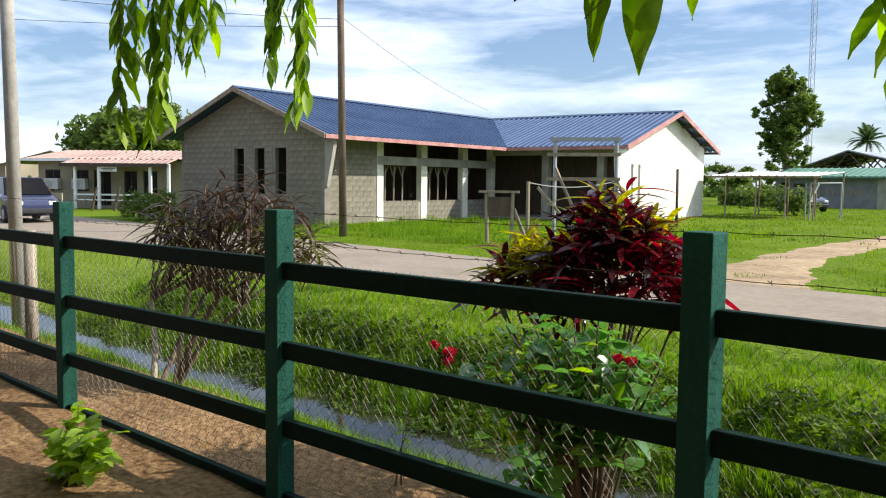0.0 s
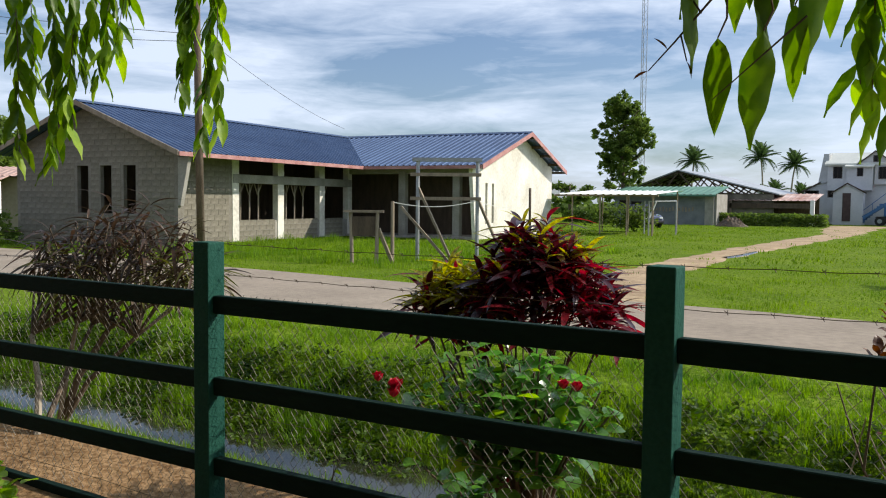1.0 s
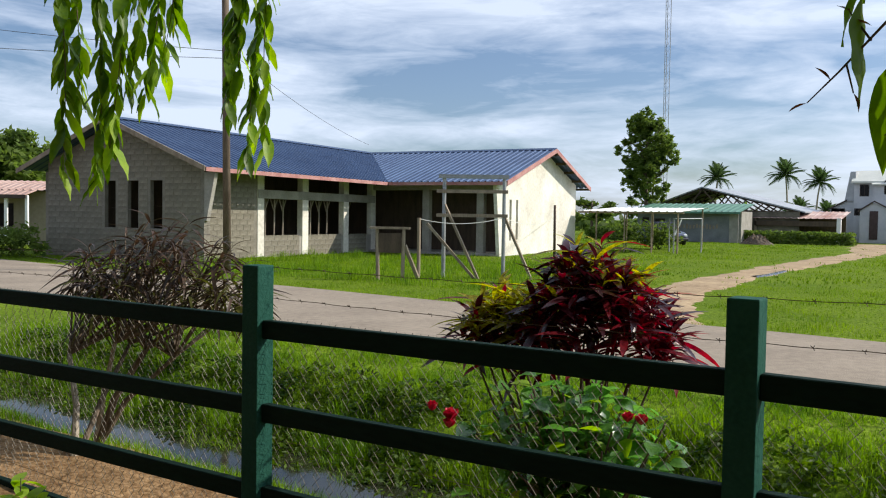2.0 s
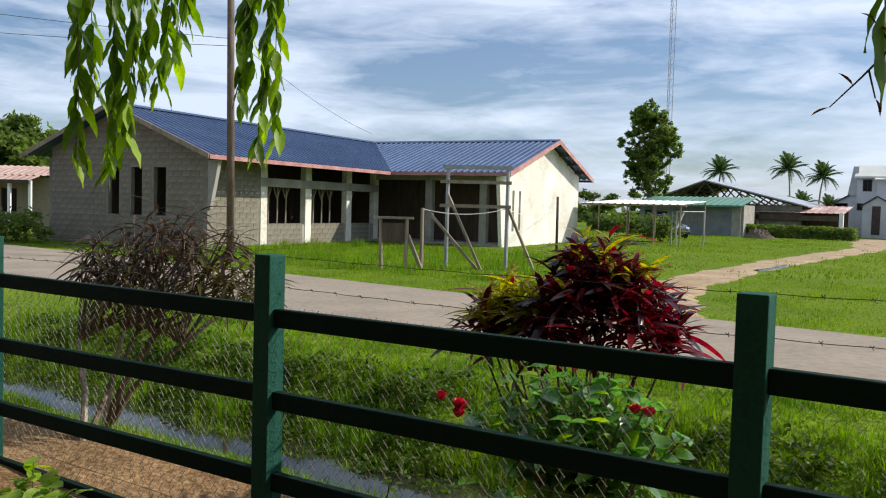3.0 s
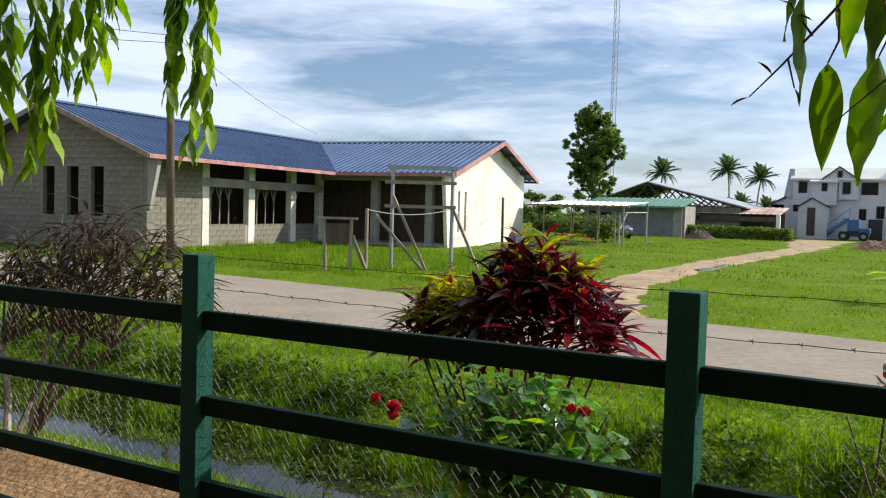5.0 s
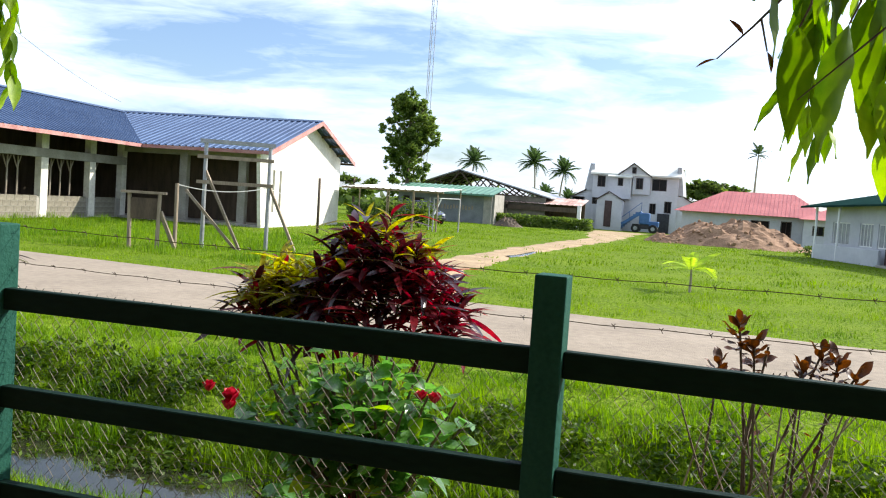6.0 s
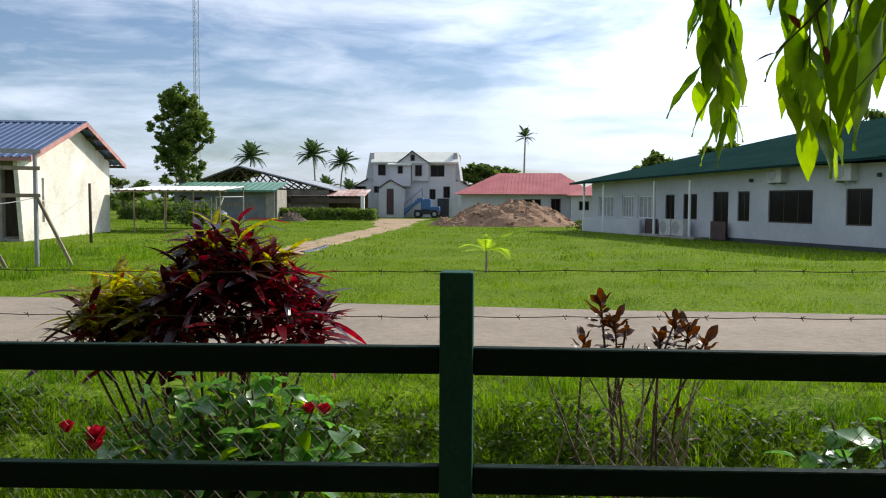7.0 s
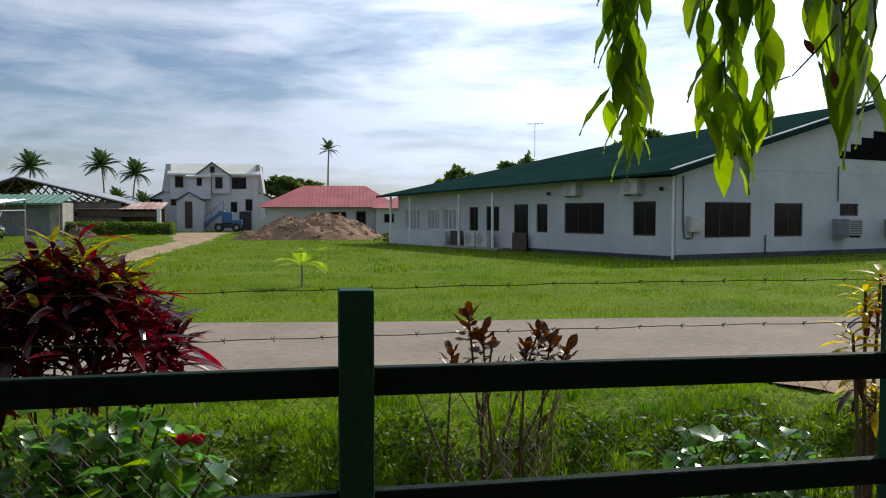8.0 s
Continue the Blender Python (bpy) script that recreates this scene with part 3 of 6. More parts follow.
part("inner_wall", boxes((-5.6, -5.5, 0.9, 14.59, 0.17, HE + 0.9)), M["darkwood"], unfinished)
part("floor_slab", boxes((-2 * hwA + 1, FA - IN, GW + IN, FAR - 0.8, 0, 0.16), (FA, MB - GW - IN, 12.1, FAR - 0.8, 0, 0.17)), M["concrete"], unfinished)
for u in (1.2, 3.85):
    part("column", rounded(boxes((u, u + 0.34, 12.4, 12.7, 0.1, HE - 0.05)), 0.012), M["concrete"], unfinished)
part("porch_beam", boxes((FA, MB - GW - IN - 0.01, 12.42, 12.68, 2.88, 3.1)), M["concrete"], unfinished)
# rafters under the wide gable overhang
for k in range(5):
    v = LA + hwB + 0.4 + k * 1.25
    part("purlin", boxes((MB - GW - 0.3, MB, v, v + 0.09, zB(v) - 0.09, zB(v) + 0.03)), M["darkwood"], unfinished)
    v2 = LA + hwB - 0.5 - k * 1.25
    part("purlin", boxes((MB - GW - 0.3, MB, v2, v2 + 0.09, zB(v2) - 0.09, zB(v2) + 0.03)), M["darkwood"], unfinished)
# the gable wall flares out to the eave at its end; shoring props in the bays
part("flared_pier", prism([(a_r + 0.002, 1.45), (a_r + 0.1, 1.45), (a_r + 0.46, HE - 0.14), (a_r + 0.002, HE - 0.14)], "y", (GW, GW + IN)), M["concrete"], unfinished)
part("return_wall", boxes((FA + 0.002, a_r, GW + IN + 0.002, GW + IN + 0.12, 0, HE - 0.2)), M["mortar"], unfinished)
for v in (4.95, 5.4, 5.95, 6.5, 7.8, 8.35, 8.95, 9.55, 10.75, 11.2):
    bm = tube(bmesh.new(), (FA - 0.55, v, 0.16), (FA - 0.55, v + 0.05, 2.28), 0.04, 0.03, 6)
    tube(bm, (FA - 0.55, v, 1.85), (FA - 0.55, v - 0.2, 2.28), 0.025, 0.025, 5)
    tube(bm, (FA - 0.55, v, 1.85), (FA - 0.55, v + 0.22, 2.28), 0.025, 0.025, 5)
    part("shoring_prop", bm, M["palebark"], unfinished)


# ---- white building with green roof ----
TH_W = 0.368
clinic = thing("white_building", pose(12.73, 24.95, 0, 0, 0, math.degrees(TH_W)),
               "long white single-storey building with dark green roof and brown windows", "building")
WL, WR, WH = 20.6, 24.0, 3.12


def wall_with_holes(lo, hi, z0, z1, holes, axis, at, t=0.16):
    """A straight wall as boxes round its openings; holes: (a0, a1, z0, z1)."""
    bm = bmesh.new()
    xs = sorted({lo, hi, *[q for h in holes for q in h[:2]]})
    for a, b in zip(xs, xs[1:]):
        zs = [z0]
        for h in sorted(holes, key=lambda q: q[2]):
            if h[0] <= a + 1e-4 and h[1] >= b - 1e-4:
                zs += [h[2], h[3]]
        zs.append(z1)
        for k in range(0, len(zs), 2):
            if zs[k + 1] - zs[k] > 1e-3:
                if axis == "x":
                    box(bm, at, at + t, a, b, zs[k], zs[k + 1])
                else:
                    box(bm, a, b, at, at + t, zs[k], zs[k + 1])
    bmesh.ops.remove_doubles(bm, verts=bm.verts[:], dist=0.0005)
    return bm


def window_in(parent, axis, at, a0, a1, z0, z1, panes=2, frame=None, glass=None, depth=0.16, curtain=True):
    """Frame, mullions and panes set into an opening; with a curtain behind."""
    frame, glass = frame or M["frame_brown"], glass or M["glass"]
    def bx(p0, p1, d0, d1, q0, q1):
        return (at + d0, at + d1, p0, p1, q0, q1) if axis == "x" else (p0, p1, at + d0, at + d1, q0, q1)
    f = 0.05
    w = part("window", boxes(bx(a0, a1, 0.05, 0.1, z0, z0 + f), bx(a0, a1, 0.05, 0.1, z1 - f, z1),
                             bx(a0, a0 + f, 0.05, 0.1, z0 + f, z1 - f), bx(a1 - f, a1, 0.05, 0.1, z0 + f, z1 - f)), frame, parent)
    step = (a1 - a0 - 2 * f) / panes
    for k in range(panes):
        p0 = a0 + f + k * step
        part("pane", boxes(bx(p0 + 0.012, p0 + step - 0.012, 0.07, 0.078, z0 + f + 0.004, z1 - f - 0.004)), glass, w)
        if k:
            part("mullion", boxes(bx(p0 - 0.018, p0 + 0.018, 0.055, 0.095, z0 + f, z1 - f)), frame, w)
    if curtain:
        part("curtain", boxes(bx(a0 + 0.02, a1 - 0.02, 0.12, 0.135, z0 + 0.02, z1 - 0.02)), M["curtain"], w)
    return w


left_windows = [(0.98, 2.13, 0.9, 2.14), (3.7, 6.08, 0.9, 2.12)]
porch_holes = [(7.2, 7.95, 0.9, 2.1), (8.55, 9.6, 0.15, 2.1), (10.75, 11.8, 0.9, 2.02), (12.5, 13.25, 0.3, 2.0)]
part("side_wall", wall_with_holes(0.16, 14.0, 0.05, 2.98, left_windows + porch_holes, "x", 0.0), M["white"], clinic)
for a0, a1, z0, z1 in left_windows:
    window_in(clinic, "x", 0.0, a0, a1, z0, z1, 3 if a1 - a0 > 2 else 2)
for a0, a1, z0, z1 in porch_holes:
    window_in(clinic, "x", 0.0, a0, a1, z0, z1, 2)
# glazed end of the porch, its low wall and columns
part("porch_back_wall", wall_with_holes(14.0, WL, 0.05, 2.8, [(14.1, 15.75, 0.85, 1.95), (16.15, 17.3, 0.87, 1.95), (18.2, 19.8, 0.9, 1.95)], "x", 0.02), M["white"], clinic)
for a0, a1 in ((14.1, 15.75), (16.15, 17.3), (18.2, 19.8)):
    window_in(clinic, "x", 0.02, a0, a1, 0.86, 1.95, 4, M["trim"], M["steel"], curtain=False)
part("low_wall", rounded(boxes((-0.55, -0.43, 14.6, WL, 0.05, 0.8)), 0.01), M["white"], clinic)
for v in (10.55, 13.4, 18.3, WL - 0.1):
    part("porch_column", tube(bmesh.new(), (-0.5, v, 0.1), (-0.5, v, 2.62), 0.06, 0.06, 10), M["trim"], clinic)
part("porch_step", rounded(boxes((-0.75, 0.0, 9.8, 14.4, 0.02, 0.17)), 0.01), M["concrete"], clinic)
for v in (8.3, 13.5):
    part("low_door", rounded(boxes((-0.3, -0.24, v, v + 1.02, 0.1, 0.87)), 0.008), M["door_dark"], clinic, "dark brown half door")
front_windows = [(1.4, 3.83, 0.84, 2.11), (5.12, 6.78, 0.83, 2.1), (9.08, 10.29, 1.62, 2.11), (13.2, 15.6, 0.84, 2.1), (18, 20.4, 0.84, 2.1)]
part("front_wall", wall_with_holes(0.0, WR, 0.05, WH, front_windows, "y", 0.0), M["white"], clinic)
for a0, a1, z0, z1 in front_windows:
    window_in(clinic, "y", 0.0, a0, a1, z0, z1, 3 if a1 - a0 > 2 else 2)
part("front_gable", prism([(0.0, WH + 0.002), (WR, WH + 0.002), (12.0, 6.35)], "y", (0.0, 0.16)), M["white"], clinic)
part("plinth", boxes((-0.03, WR, -0.03, 0.0, -0.1, 0.27), (-0.03, 0.0, 0.0, 9.7, -0.1, 0.22)), M["plinth"], clinic, "dark painted plinth")
part("far_walls", boxes((WR - 0.16, WR, 0.16, WL, 0, 2.7), (0.2, WR - 0.16, WL - 0.16, WL, 0, 2.7), (4.5, 4.6, 0.2, WL - 0.3, 0.1, 2.6)), M["white"], clinic)
# roof: a broad slope towards the lawn, lower over the porch end
bm = bmesh.new()
eaves = [(-0.7, -0.45, 3.13), (-0.85, WL + 1.0, 2.66)]
ridge = [(12.0, -0.45, 6.5), (9.0, 14.5, 5.3)]
top = [bm.verts.new(p) for p in (eaves[0], eaves[1], ridge[1], ridge[0])]
low = [bm.verts.new((p[0], p[1], p[2] - 0.09)) for p in (eaves[0], eaves[1], ridge[1], ridge[0])]
bm.faces.new(top[::-1])
bm.faces.new(low)
for k in range(4):
    j = (k + 1) % 4
    bm.faces.new((top[k], top[j], low[j], low[k]))
part("roof_slope", bm, M["roof_green"], clinic, "dark green metal roof")
bm = bmesh.new()
hip = [bm.verts.new(p) for p in (eaves[1], (WR + 0.8, WL + 1.0, 2.66), ridge[1])]
bm.faces.new(hip)
oth = [bm.verts.new(p) for p in (ridge[0], (WR + 0.7, -0.45, 3.1), (WR + 0.8, WL + 1.0, 2.66), ridge[1])]
bm.faces.new(oth)
part("roof_slope", bm, M["roof_green"], clinic)
part("eave_gutter", prism([(-0.78, 3.14), (-0.68, 3.14), (-0.68, 3.02), (-0.78, 3.02)], "y", (-0.45, 0.0)), M["roof_green"], clinic)
# verge capping in a pale metal: sky sheen on the edge is put into the colour
part("verge_capping", rake((-0.72, 3.2), (12.0, 6.57), "y", -0.53, 0.16, 0.035), M["zinc"], clinic, "verge capping, coloured pale for its sky-lit edge")
part("verge_board", rake((-0.7, 3.16), (12.0, 6.53), "y", -0.5, 0.05, 0.22), M["roof_green"], clinic)


# ---- plant helpers ----
rng = np.random.default_rng(7)


def leaf_mesh(name, length, width, fold, droop, material, rows=5, tip=1.6, wave=0.0, blunt=0.8):
    """One leaf along +x from its stalk: folded along the midrib and drooping."""
    verts, faces = [], []
    for k in range(rows + 1):
        f = k / rows
        w = width * 0.5 * (math.sin(math.pi * f ** (1 / tip)) ** blunt if 0 < f < 1 else 0.02)
        z = -droop * length * f * f + wave * math.sin(f * 9) * width
        verts += [(length * f, -w, z + fold * w), (length * f, 0, z), (length * f, w, z + fold * w)]
    for k in range(rows):
        a = 3 * k
        faces += [(a, a + 3, a + 4, a + 1), (a + 1, a + 4, a + 5, a + 2)]
    me = sheet_mesh(name, verts, faces, material)
    me.shade_smooth()
    return me


def turned(place, yaw, pitch, roll=0.0, scale=1.0):
    return Matrix.Translation(place) @ Euler((roll, -pitch, yaw)).to_matrix().to_4x4() @ Matrix.Scale(scale, 4)


def put_leaf(mesh, m, parent, name="leaf"):
    ob = new(name, mesh)
    ob.parent = parent
    ob.matrix_local = m
    return ob


def leaf_cloud(name, centres, size, material, parent, label="", flat=0.6):
    """Many small leaf quads round the given centres, as one mesh."""
    n = len(centres)
    c = np.asarray(centres, float)
    a = rng.normal(size=(n, 3)) * (1, 1, flat)
    a /= np.linalg.norm(a, axis=1, keepdims=True)
    b = np.cross(a, rng.normal(size=(n, 3)))
    b /= np.linalg.norm(b, axis=1, keepdims=True)
    s = size * rng.uniform(0.6, 1.3, (n, 1))
    quad = np.stack([c - a * s, c - b * s * 0.45, c + a * s, c + b * s * 0.45], 1).reshape(-1, 3)
    ob = new(name, sheet_mesh(name, quad.tolist(), np.arange(4 * n).reshape(-1, 4).tolist(), material))
    ob.parent = parent
    if label:
        tagged(ob, label)
    return ob


def clumps(n, centre, radii, clump=40, spread=0.28, shell=0.55, floor=-0.75):
    """Leaf places gathered in clumps inside an uneven ellipsoid."""
    out = []
    while len(out) < n:
        d = rng.normal(size=3)
        d /= np.linalg.norm(d)
        if d[2] < floor:
            continue
        bulge = 1 + 0.28 * noise.noise(Vector(d * 2.3 + np.array(centre) * 0.37))
        r = (shell + (1 - shell) * rng.random()) * bulge
        q = np.array(centre) + d * r * np.array(radii)
        out += (q + rng.normal(size=(clump, 3)) * np.array(radii) * spread * 0.5).tolist()
    return out[:n]


def bent(bm, pts, r0, r1, sides=7):
    for k in range(len(pts) - 1):
        f0, f1 = k / (len(pts) - 1), (k + 1) / (len(pts) - 1)
        tube(bm, pts[k], pts[k + 1], r0 + (r1 - r0) * f0, r0 + (r1 - r0) * f1, sides)
    return bm


def tree(x, y, crown_z, radii, trunk_r, leaves, size, label, material=None, lobes=None):
    t = thing("tree", pose(x, y, GZ), label, "tree")
    bm = bent(bmesh.new(), [(0, 0, -0.1), (0.05, 0.03, crown_z * 0.4), (-0.04, 0.02, crown_z * 0.8), (0, 0, crown_z + radii[2] * 0.4)], trunk_r, trunk_r * 0.35)
    for k in range(7):
        a = k * 2.4
        z0 = crown_z - radii[2] * 0.6 + k * radii[2] * 0.16
        tube(bm, (0, 0, z0), (math.cos(a) * radii[0] * 0.4, math.sin(a) * radii[1] * 0.4, z0 + radii[2] * 0.35), trunk_r * 0.4, trunk_r * 0.12, 6)
    part("trunk", bm, M["bark"], t)
    pts = []
    for dx, dy, dz, f in lobes or [(0, 0, 0, 1)]:
        pts += clumps(int(leaves * f), (dx, dy, crown_z + dz), [r * (f ** 0.5 if lobes else 1) for r in radii], 45, 0.17)
    leaf_cloud("crown", pts, size, material or M["tree_leaf"], t)
    return t


def frond_mesh(name, length, material, leaflets=26, droop=0.5, leaf=0.5):
    verts, faces = [], []
    for k in range(leaflets):
        f = 0.12 + 0.88 * k / (leaflets - 1)
        x, z = length * f * (1 - 0.12 * f), length * (0.28 * f - droop * f * f)
        ll = leaf * length * (math.sin(math.pi * (0.15 + 0.8 * f)) * 0.5 + 0.06)
        for s in (-1, 1):
            i = len(verts)
            w = length * 0.022
            verts += [(x - w, 0, z), (x + w, 0, z), (x + ll * 0.55, s * ll * 0.75, z - ll * 0.38)]
            faces.append((i, i + 1, i + 2))
    for k in range(8):
        f0, f1 = k / 8, (k + 1) / 8
        i = len(verts)
        for f in (f0, f1):
            x, z = length * f * (1 - 0.12 * f), length * (0.28 * f - droop * f * f)
            h = length * 0.012 * (1.15 - f)
            verts += [(x, -h, z), (x, h, z + h)]
        faces.append((i, i + 2, i + 3, i + 1))
    return sheet_mesh(name, verts, faces, material)


FRONDS = [frond_mesh("frond", 2.0, M["palm_leaf"], droop=d) for d in (0.3, 0.45, 0.7)]


def palm(x, y, height, spread, label, count=34, lean=(0.3, 0.0), trunk=0.1):
    p = thing("palm_tree", pose(x, y, GZ), label, "palm tree", "coconut palms")
    top = Vector((lean[0], lean[1], height))
    part("trunk", bent(bmesh.new(), [(0, 0, -0.1), (lean[0] * 0.2, lean[1] * 0.2, height * 0.4), (lean[0] * 0.55, lean[1] * 0.55, height * 0.75), tuple(top)], trunk * 1.3, trunk * 0.8), M["palebark"], p)
    for k in range(count):
        yaw = k * 2.399
        f = k / count
        put_leaf(FRONDS[k % 3], turned(top, yaw, 1.35 - 1.9 * f + 0.15 * math.sin(k * 3.1), 0, spread / 2.0 * (0.72 + 0.14 * math.sin(k * 1.3))), p, "frond")
    return p


# ---- far background ----
tree_rs = random.Random(12)
tufts = []
for k in range(44):
    a, r_, h_ = k * 2.4, tree_rs.uniform(0.3, 1.0), tree_rs.uniform(-3.4, 3.2)
    w_ = math.sqrt(max(0.12, 1 - (h_ / 3.9) ** 2))
    tufts.append((math.cos(a) * r_ * 2.35 * w_, math.sin(a) * r_ * 2.2 * w_, h_, 0.05))
tree(-26.2, 67.1, 7.1, (4.9, 4.6, 4.2), 0.22, 15000, 0.135, "tall leafy tree with an open round crown behind the lawn", lobes=tufts)
tree(-1.1, 97.5, 4.5, (3.6, 2.8, 2.0), 0.3, 4200, 0.3, "dark spreading tree between a house and a red roof", lobes=[(-1.4, 0, 0.3, 0.4), (1.5, 0, -0.2, 0.4), (0, 0, 0, 0.4)])
tree(-57.0, 26.0, 4.6, (5.6, 5.2, 3.2), 0.4, 11000, 0.3, "broad dense mango tree behind a bungalow", lobes=[(-1.5, 1, 0, 0.5), (2.6, 0, -0.5, 0.4), (0.6, 2.2, 0.6, 0.35)])
palm(-26.8, 88.5, 6.2, 2.7, "coconut palm behind an open hall")
palm(-22.9, 104.9, 7.3, 3.2, "tall coconut palm on the horizon", lean=(-0.4, 0))
palm(-20.0, 105.5, 6.4, 3.0, "coconut palm on the horizon", lean=(0.5, 0))
palm(-22.5, 108, 3.2, 2.6, "low dark palm on the horizon")
palm(-19.6, 109, 2.8, 2.6, "low dark palm on the horizon")
palm(-24.2, 110, 2.6, 2.4, "low dark palm on the horizon")
palm(3.1, 92.3, 8.6, 2.1, "single tall palm with a small crown behind a red roof", lean=(0.15, 0), count=14)
palm(-86, 52, 5.6, 3.6, "coconut palm far behind the bungalow")
palm(-83, 56, 5.2, 3.3, "coconut palm far behind the bungalow")
for x, y, z, r in ((-38, 82, 2.6, 3.0), (-44, 84, 2.2, 3.2), (-34, 86, 2.4, 2.6), (-51, 80, 2.3, 3.4), (-2.6, 98, 3.2, 3.4), (2.4, 99, 2.7, 3.2), (-0.4, 103, 3.6, 2.6),
                   (12.3, 62.3, 3.7, 1.6), (17.0, 61.4, 4.6, 1.6), (23.6, 54.8, 6.3, 1.9), (-95, 48, 2.5, 5.0), (-75, 75, 2.6, 5.0)):
    tree(x, y, z, (r, r, 1.7), 0.2, 1300, 0.3, "dark round tree in the distance")
hedge_far = []
for k in range(2600):
    a = rng.uniform(-1.25, 0.75)
    d = rng.uniform(118, 135)
    hedge_far.append((math.sin(a) * d, math.cos(a) * d, GZ + abs(rng.normal()) * 1.1))
ob = leaf_cloud("distant_tree_line", hedge_far, 1.2, M["tree_leaf"], None)
tagged(ob, "low dark tree line on the horizon", "trees", kind="stuff")

mast = thing("radio_mast", pose(-40.2, 110, GZ), "thin grey guyed lattice radio mast", "mast")
legs = [(0.4, 0.0), (-0.2, 0.35), (-0.2, -0.35)]
for lx, ly in legs:
    part("mast_leg", tube(bmesh.new(), (lx, ly, 0), (lx, ly, 46), 0.045, 0.045, 5), M["steel"], mast)
rows = []
for k in range(46):
    for j in range(3):
        a, b = legs[j], legs[(j + 1) % 3]
        rows.append([(a[0], a[1], k), (b[0], b[1], k + 1)])
wire_part("lattice_bracing", rows, 0.016, M["steel"], mast)


def hit_box(x0, x1, y0, y1, z0, z1, r=0.01):
    return rounded(boxes((x0, x1, y0, y1, z0, z1)), r)


# white two-storey house
HOUSE_Y = 78.0
house = thing("house", pose(-11.95, HOUSE_Y, GZ, 0, 0, 0), "white two-storey house with grey metal roof and gabled porch", "house")
hx = lambda px: (px - 289) * 0.0492          # along the front
hz = lambda py: (407 - py) * 0.0515          # up from the ground
upper = [(305, 320, 310, 330), (407, 434, 311, 332)]
holes = [(hx(a), hx(b), hz(d), hz(c)) for a, b, c, d in upper + [(405, 417, 355, 374), (432, 445, 350, 371), (297, 312, 350, 362)]]
part("front_wall", wall_with_holes(hx(296), hx(455), 0, hz(306), holes, "y", 0.0), M["house"], house)
for h in holes:
    window_in(house, "y", 0.0, *h, panes=2, curtain=False)
part("side_wall", boxes((hx(296), hx(296) + 0.15, 0.16, 7, 0, hz(306)), (hx(455) - 0.15, hx(455), 0.16, 7, 0, hz(306)), (hx(296), hx(455), 7, 7.15, 0, hz(306))), M["house"], house)
part("main_roof", prism([(-0.35, hz(305)), (1.9, hz(285)), (5.4, hz(285)), (7.5, hz(305)), (7.5, hz(307)), (5.4, hz(288)), (1.9, hz(288)), (-0.35, hz(308))], "x", (hx(292), hx(460))), M["roof_pale"], house, "pale metal roof")
for a, b in ((280, 297), (451, 465)):
    lo, hi = (a, b) if a < 300 else (b, a)
    part("roof_wing", prism([(hx(lo), hz(338)), (hx(hi), hz(338)), (hx(hi), hz(288)), (hx((lo + hi) / 2), hz(288))], "y", (0.3, 6.5)), M["zinc"], house, "steep zinc roof flank")
part("dormer_wall", prism([(hx(345), hz(310)), (hx(404), hz(310)), (hx(404), hz(305)), (hx(372), hz(286)), (hx(345), hz(303))], "y", (-0.25, 1.6)), M["house"], house)
part("bay_wall", wall_with_holes(hx(329), hx(370), hz(350), hz(309), [(hx(345), hx(355), hz(327), hz(313))], "y", -0.7, 0.7), M["house"], house)
part("bay_roof", prism([(-0.95, hz(312)), (-0.95, hz(310)), (0.1, hz(305)), (0.1, hz(307))], "x", (hx(326), hx(372))), M["roof_pale"], house)
part("dormer_front", boxes((hx(372), hx(404), -0.3, -0.26, hz(340), hz(310))), M["house"], house)
window_in(house, "y", -0.42, hx(378), hx(391), hz(331), hz(311), 2, curtain=False)
window_in(house, "y", -0.36, hx(369), hx(377), hz(303), hz(292), 1, curtain=False)
window_in(house, "y", -0.72, hx(345), hx(355), hz(327), hz(313), 1, curtain=False)
for s, e in ((343, 372), (406, 372)):
    part("dormer_rake", rake((hx(s), hz(307)), (hx(e), hz(284)), "y", -0.4, 0.12, 0.12), M["frame_brown"], house)
part("left_wing", prism([(hx(256), 0), (hx(297), 0), (hx(297), hz(336)), (hx(283), hz(337)), (hx(256), hz(351))], "y", (0.4, 5)), M["house"], house)
part("right_wing", prism([(hx(452), 0), (hx(490), 0), (hx(490), hz(353)), (hx(468), hz(341)), (hx(452), hz(340))], "y", (0.2, 5)), M["house"], house)
part("wing_rake", rake((hx(253), hz(351)), (hx(284), hz(335)), "y", 0.2, 0.2, 0.14), M["frame_brown"], house)
part("wing_rake", rake((hx(493), hz(354)), (hx(466), hz(339)), "y", 0.05, 0.2, 0.14), M["frame_brown"], house)
for a, b, c, d, y in ((258, 281, 350, 362, 0.33), (462, 484, 358, 365, 0.12)):
    window_in(house, "y", y, hx(a), hx(b), hz(d), hz(c), 2, curtain=False)
part("porch_wall", prism([(hx(313), 0), (hx(360), 0), (hx(360), hz(354)), (hx(335), hz(341)), (hx(313), hz(352))], "y", (-2.2, -0.75)), M["house"], house)
for s, e in ((310, 335), (365, 335)):
    part("porch_rake", rake((hx(s), hz(354)), (hx(e), hz(338)), "y", -2.35, 0.2, 0.12), M["frame_brown"], house)
part("porch_door", hit_box(hx(328), hx(341), -2.26, -2.2, 0.3, hz(355)), M["door_dark"], house)
# solid black panel; the dark inside of the doorway is put into its colour
part("back_door", hit_box(hx(421), hx(443), -0.12, -0.003, 0.0, hz(372)), M["black"], house, "black panel standing for a dark open doorway")
stair = bmesh.new()
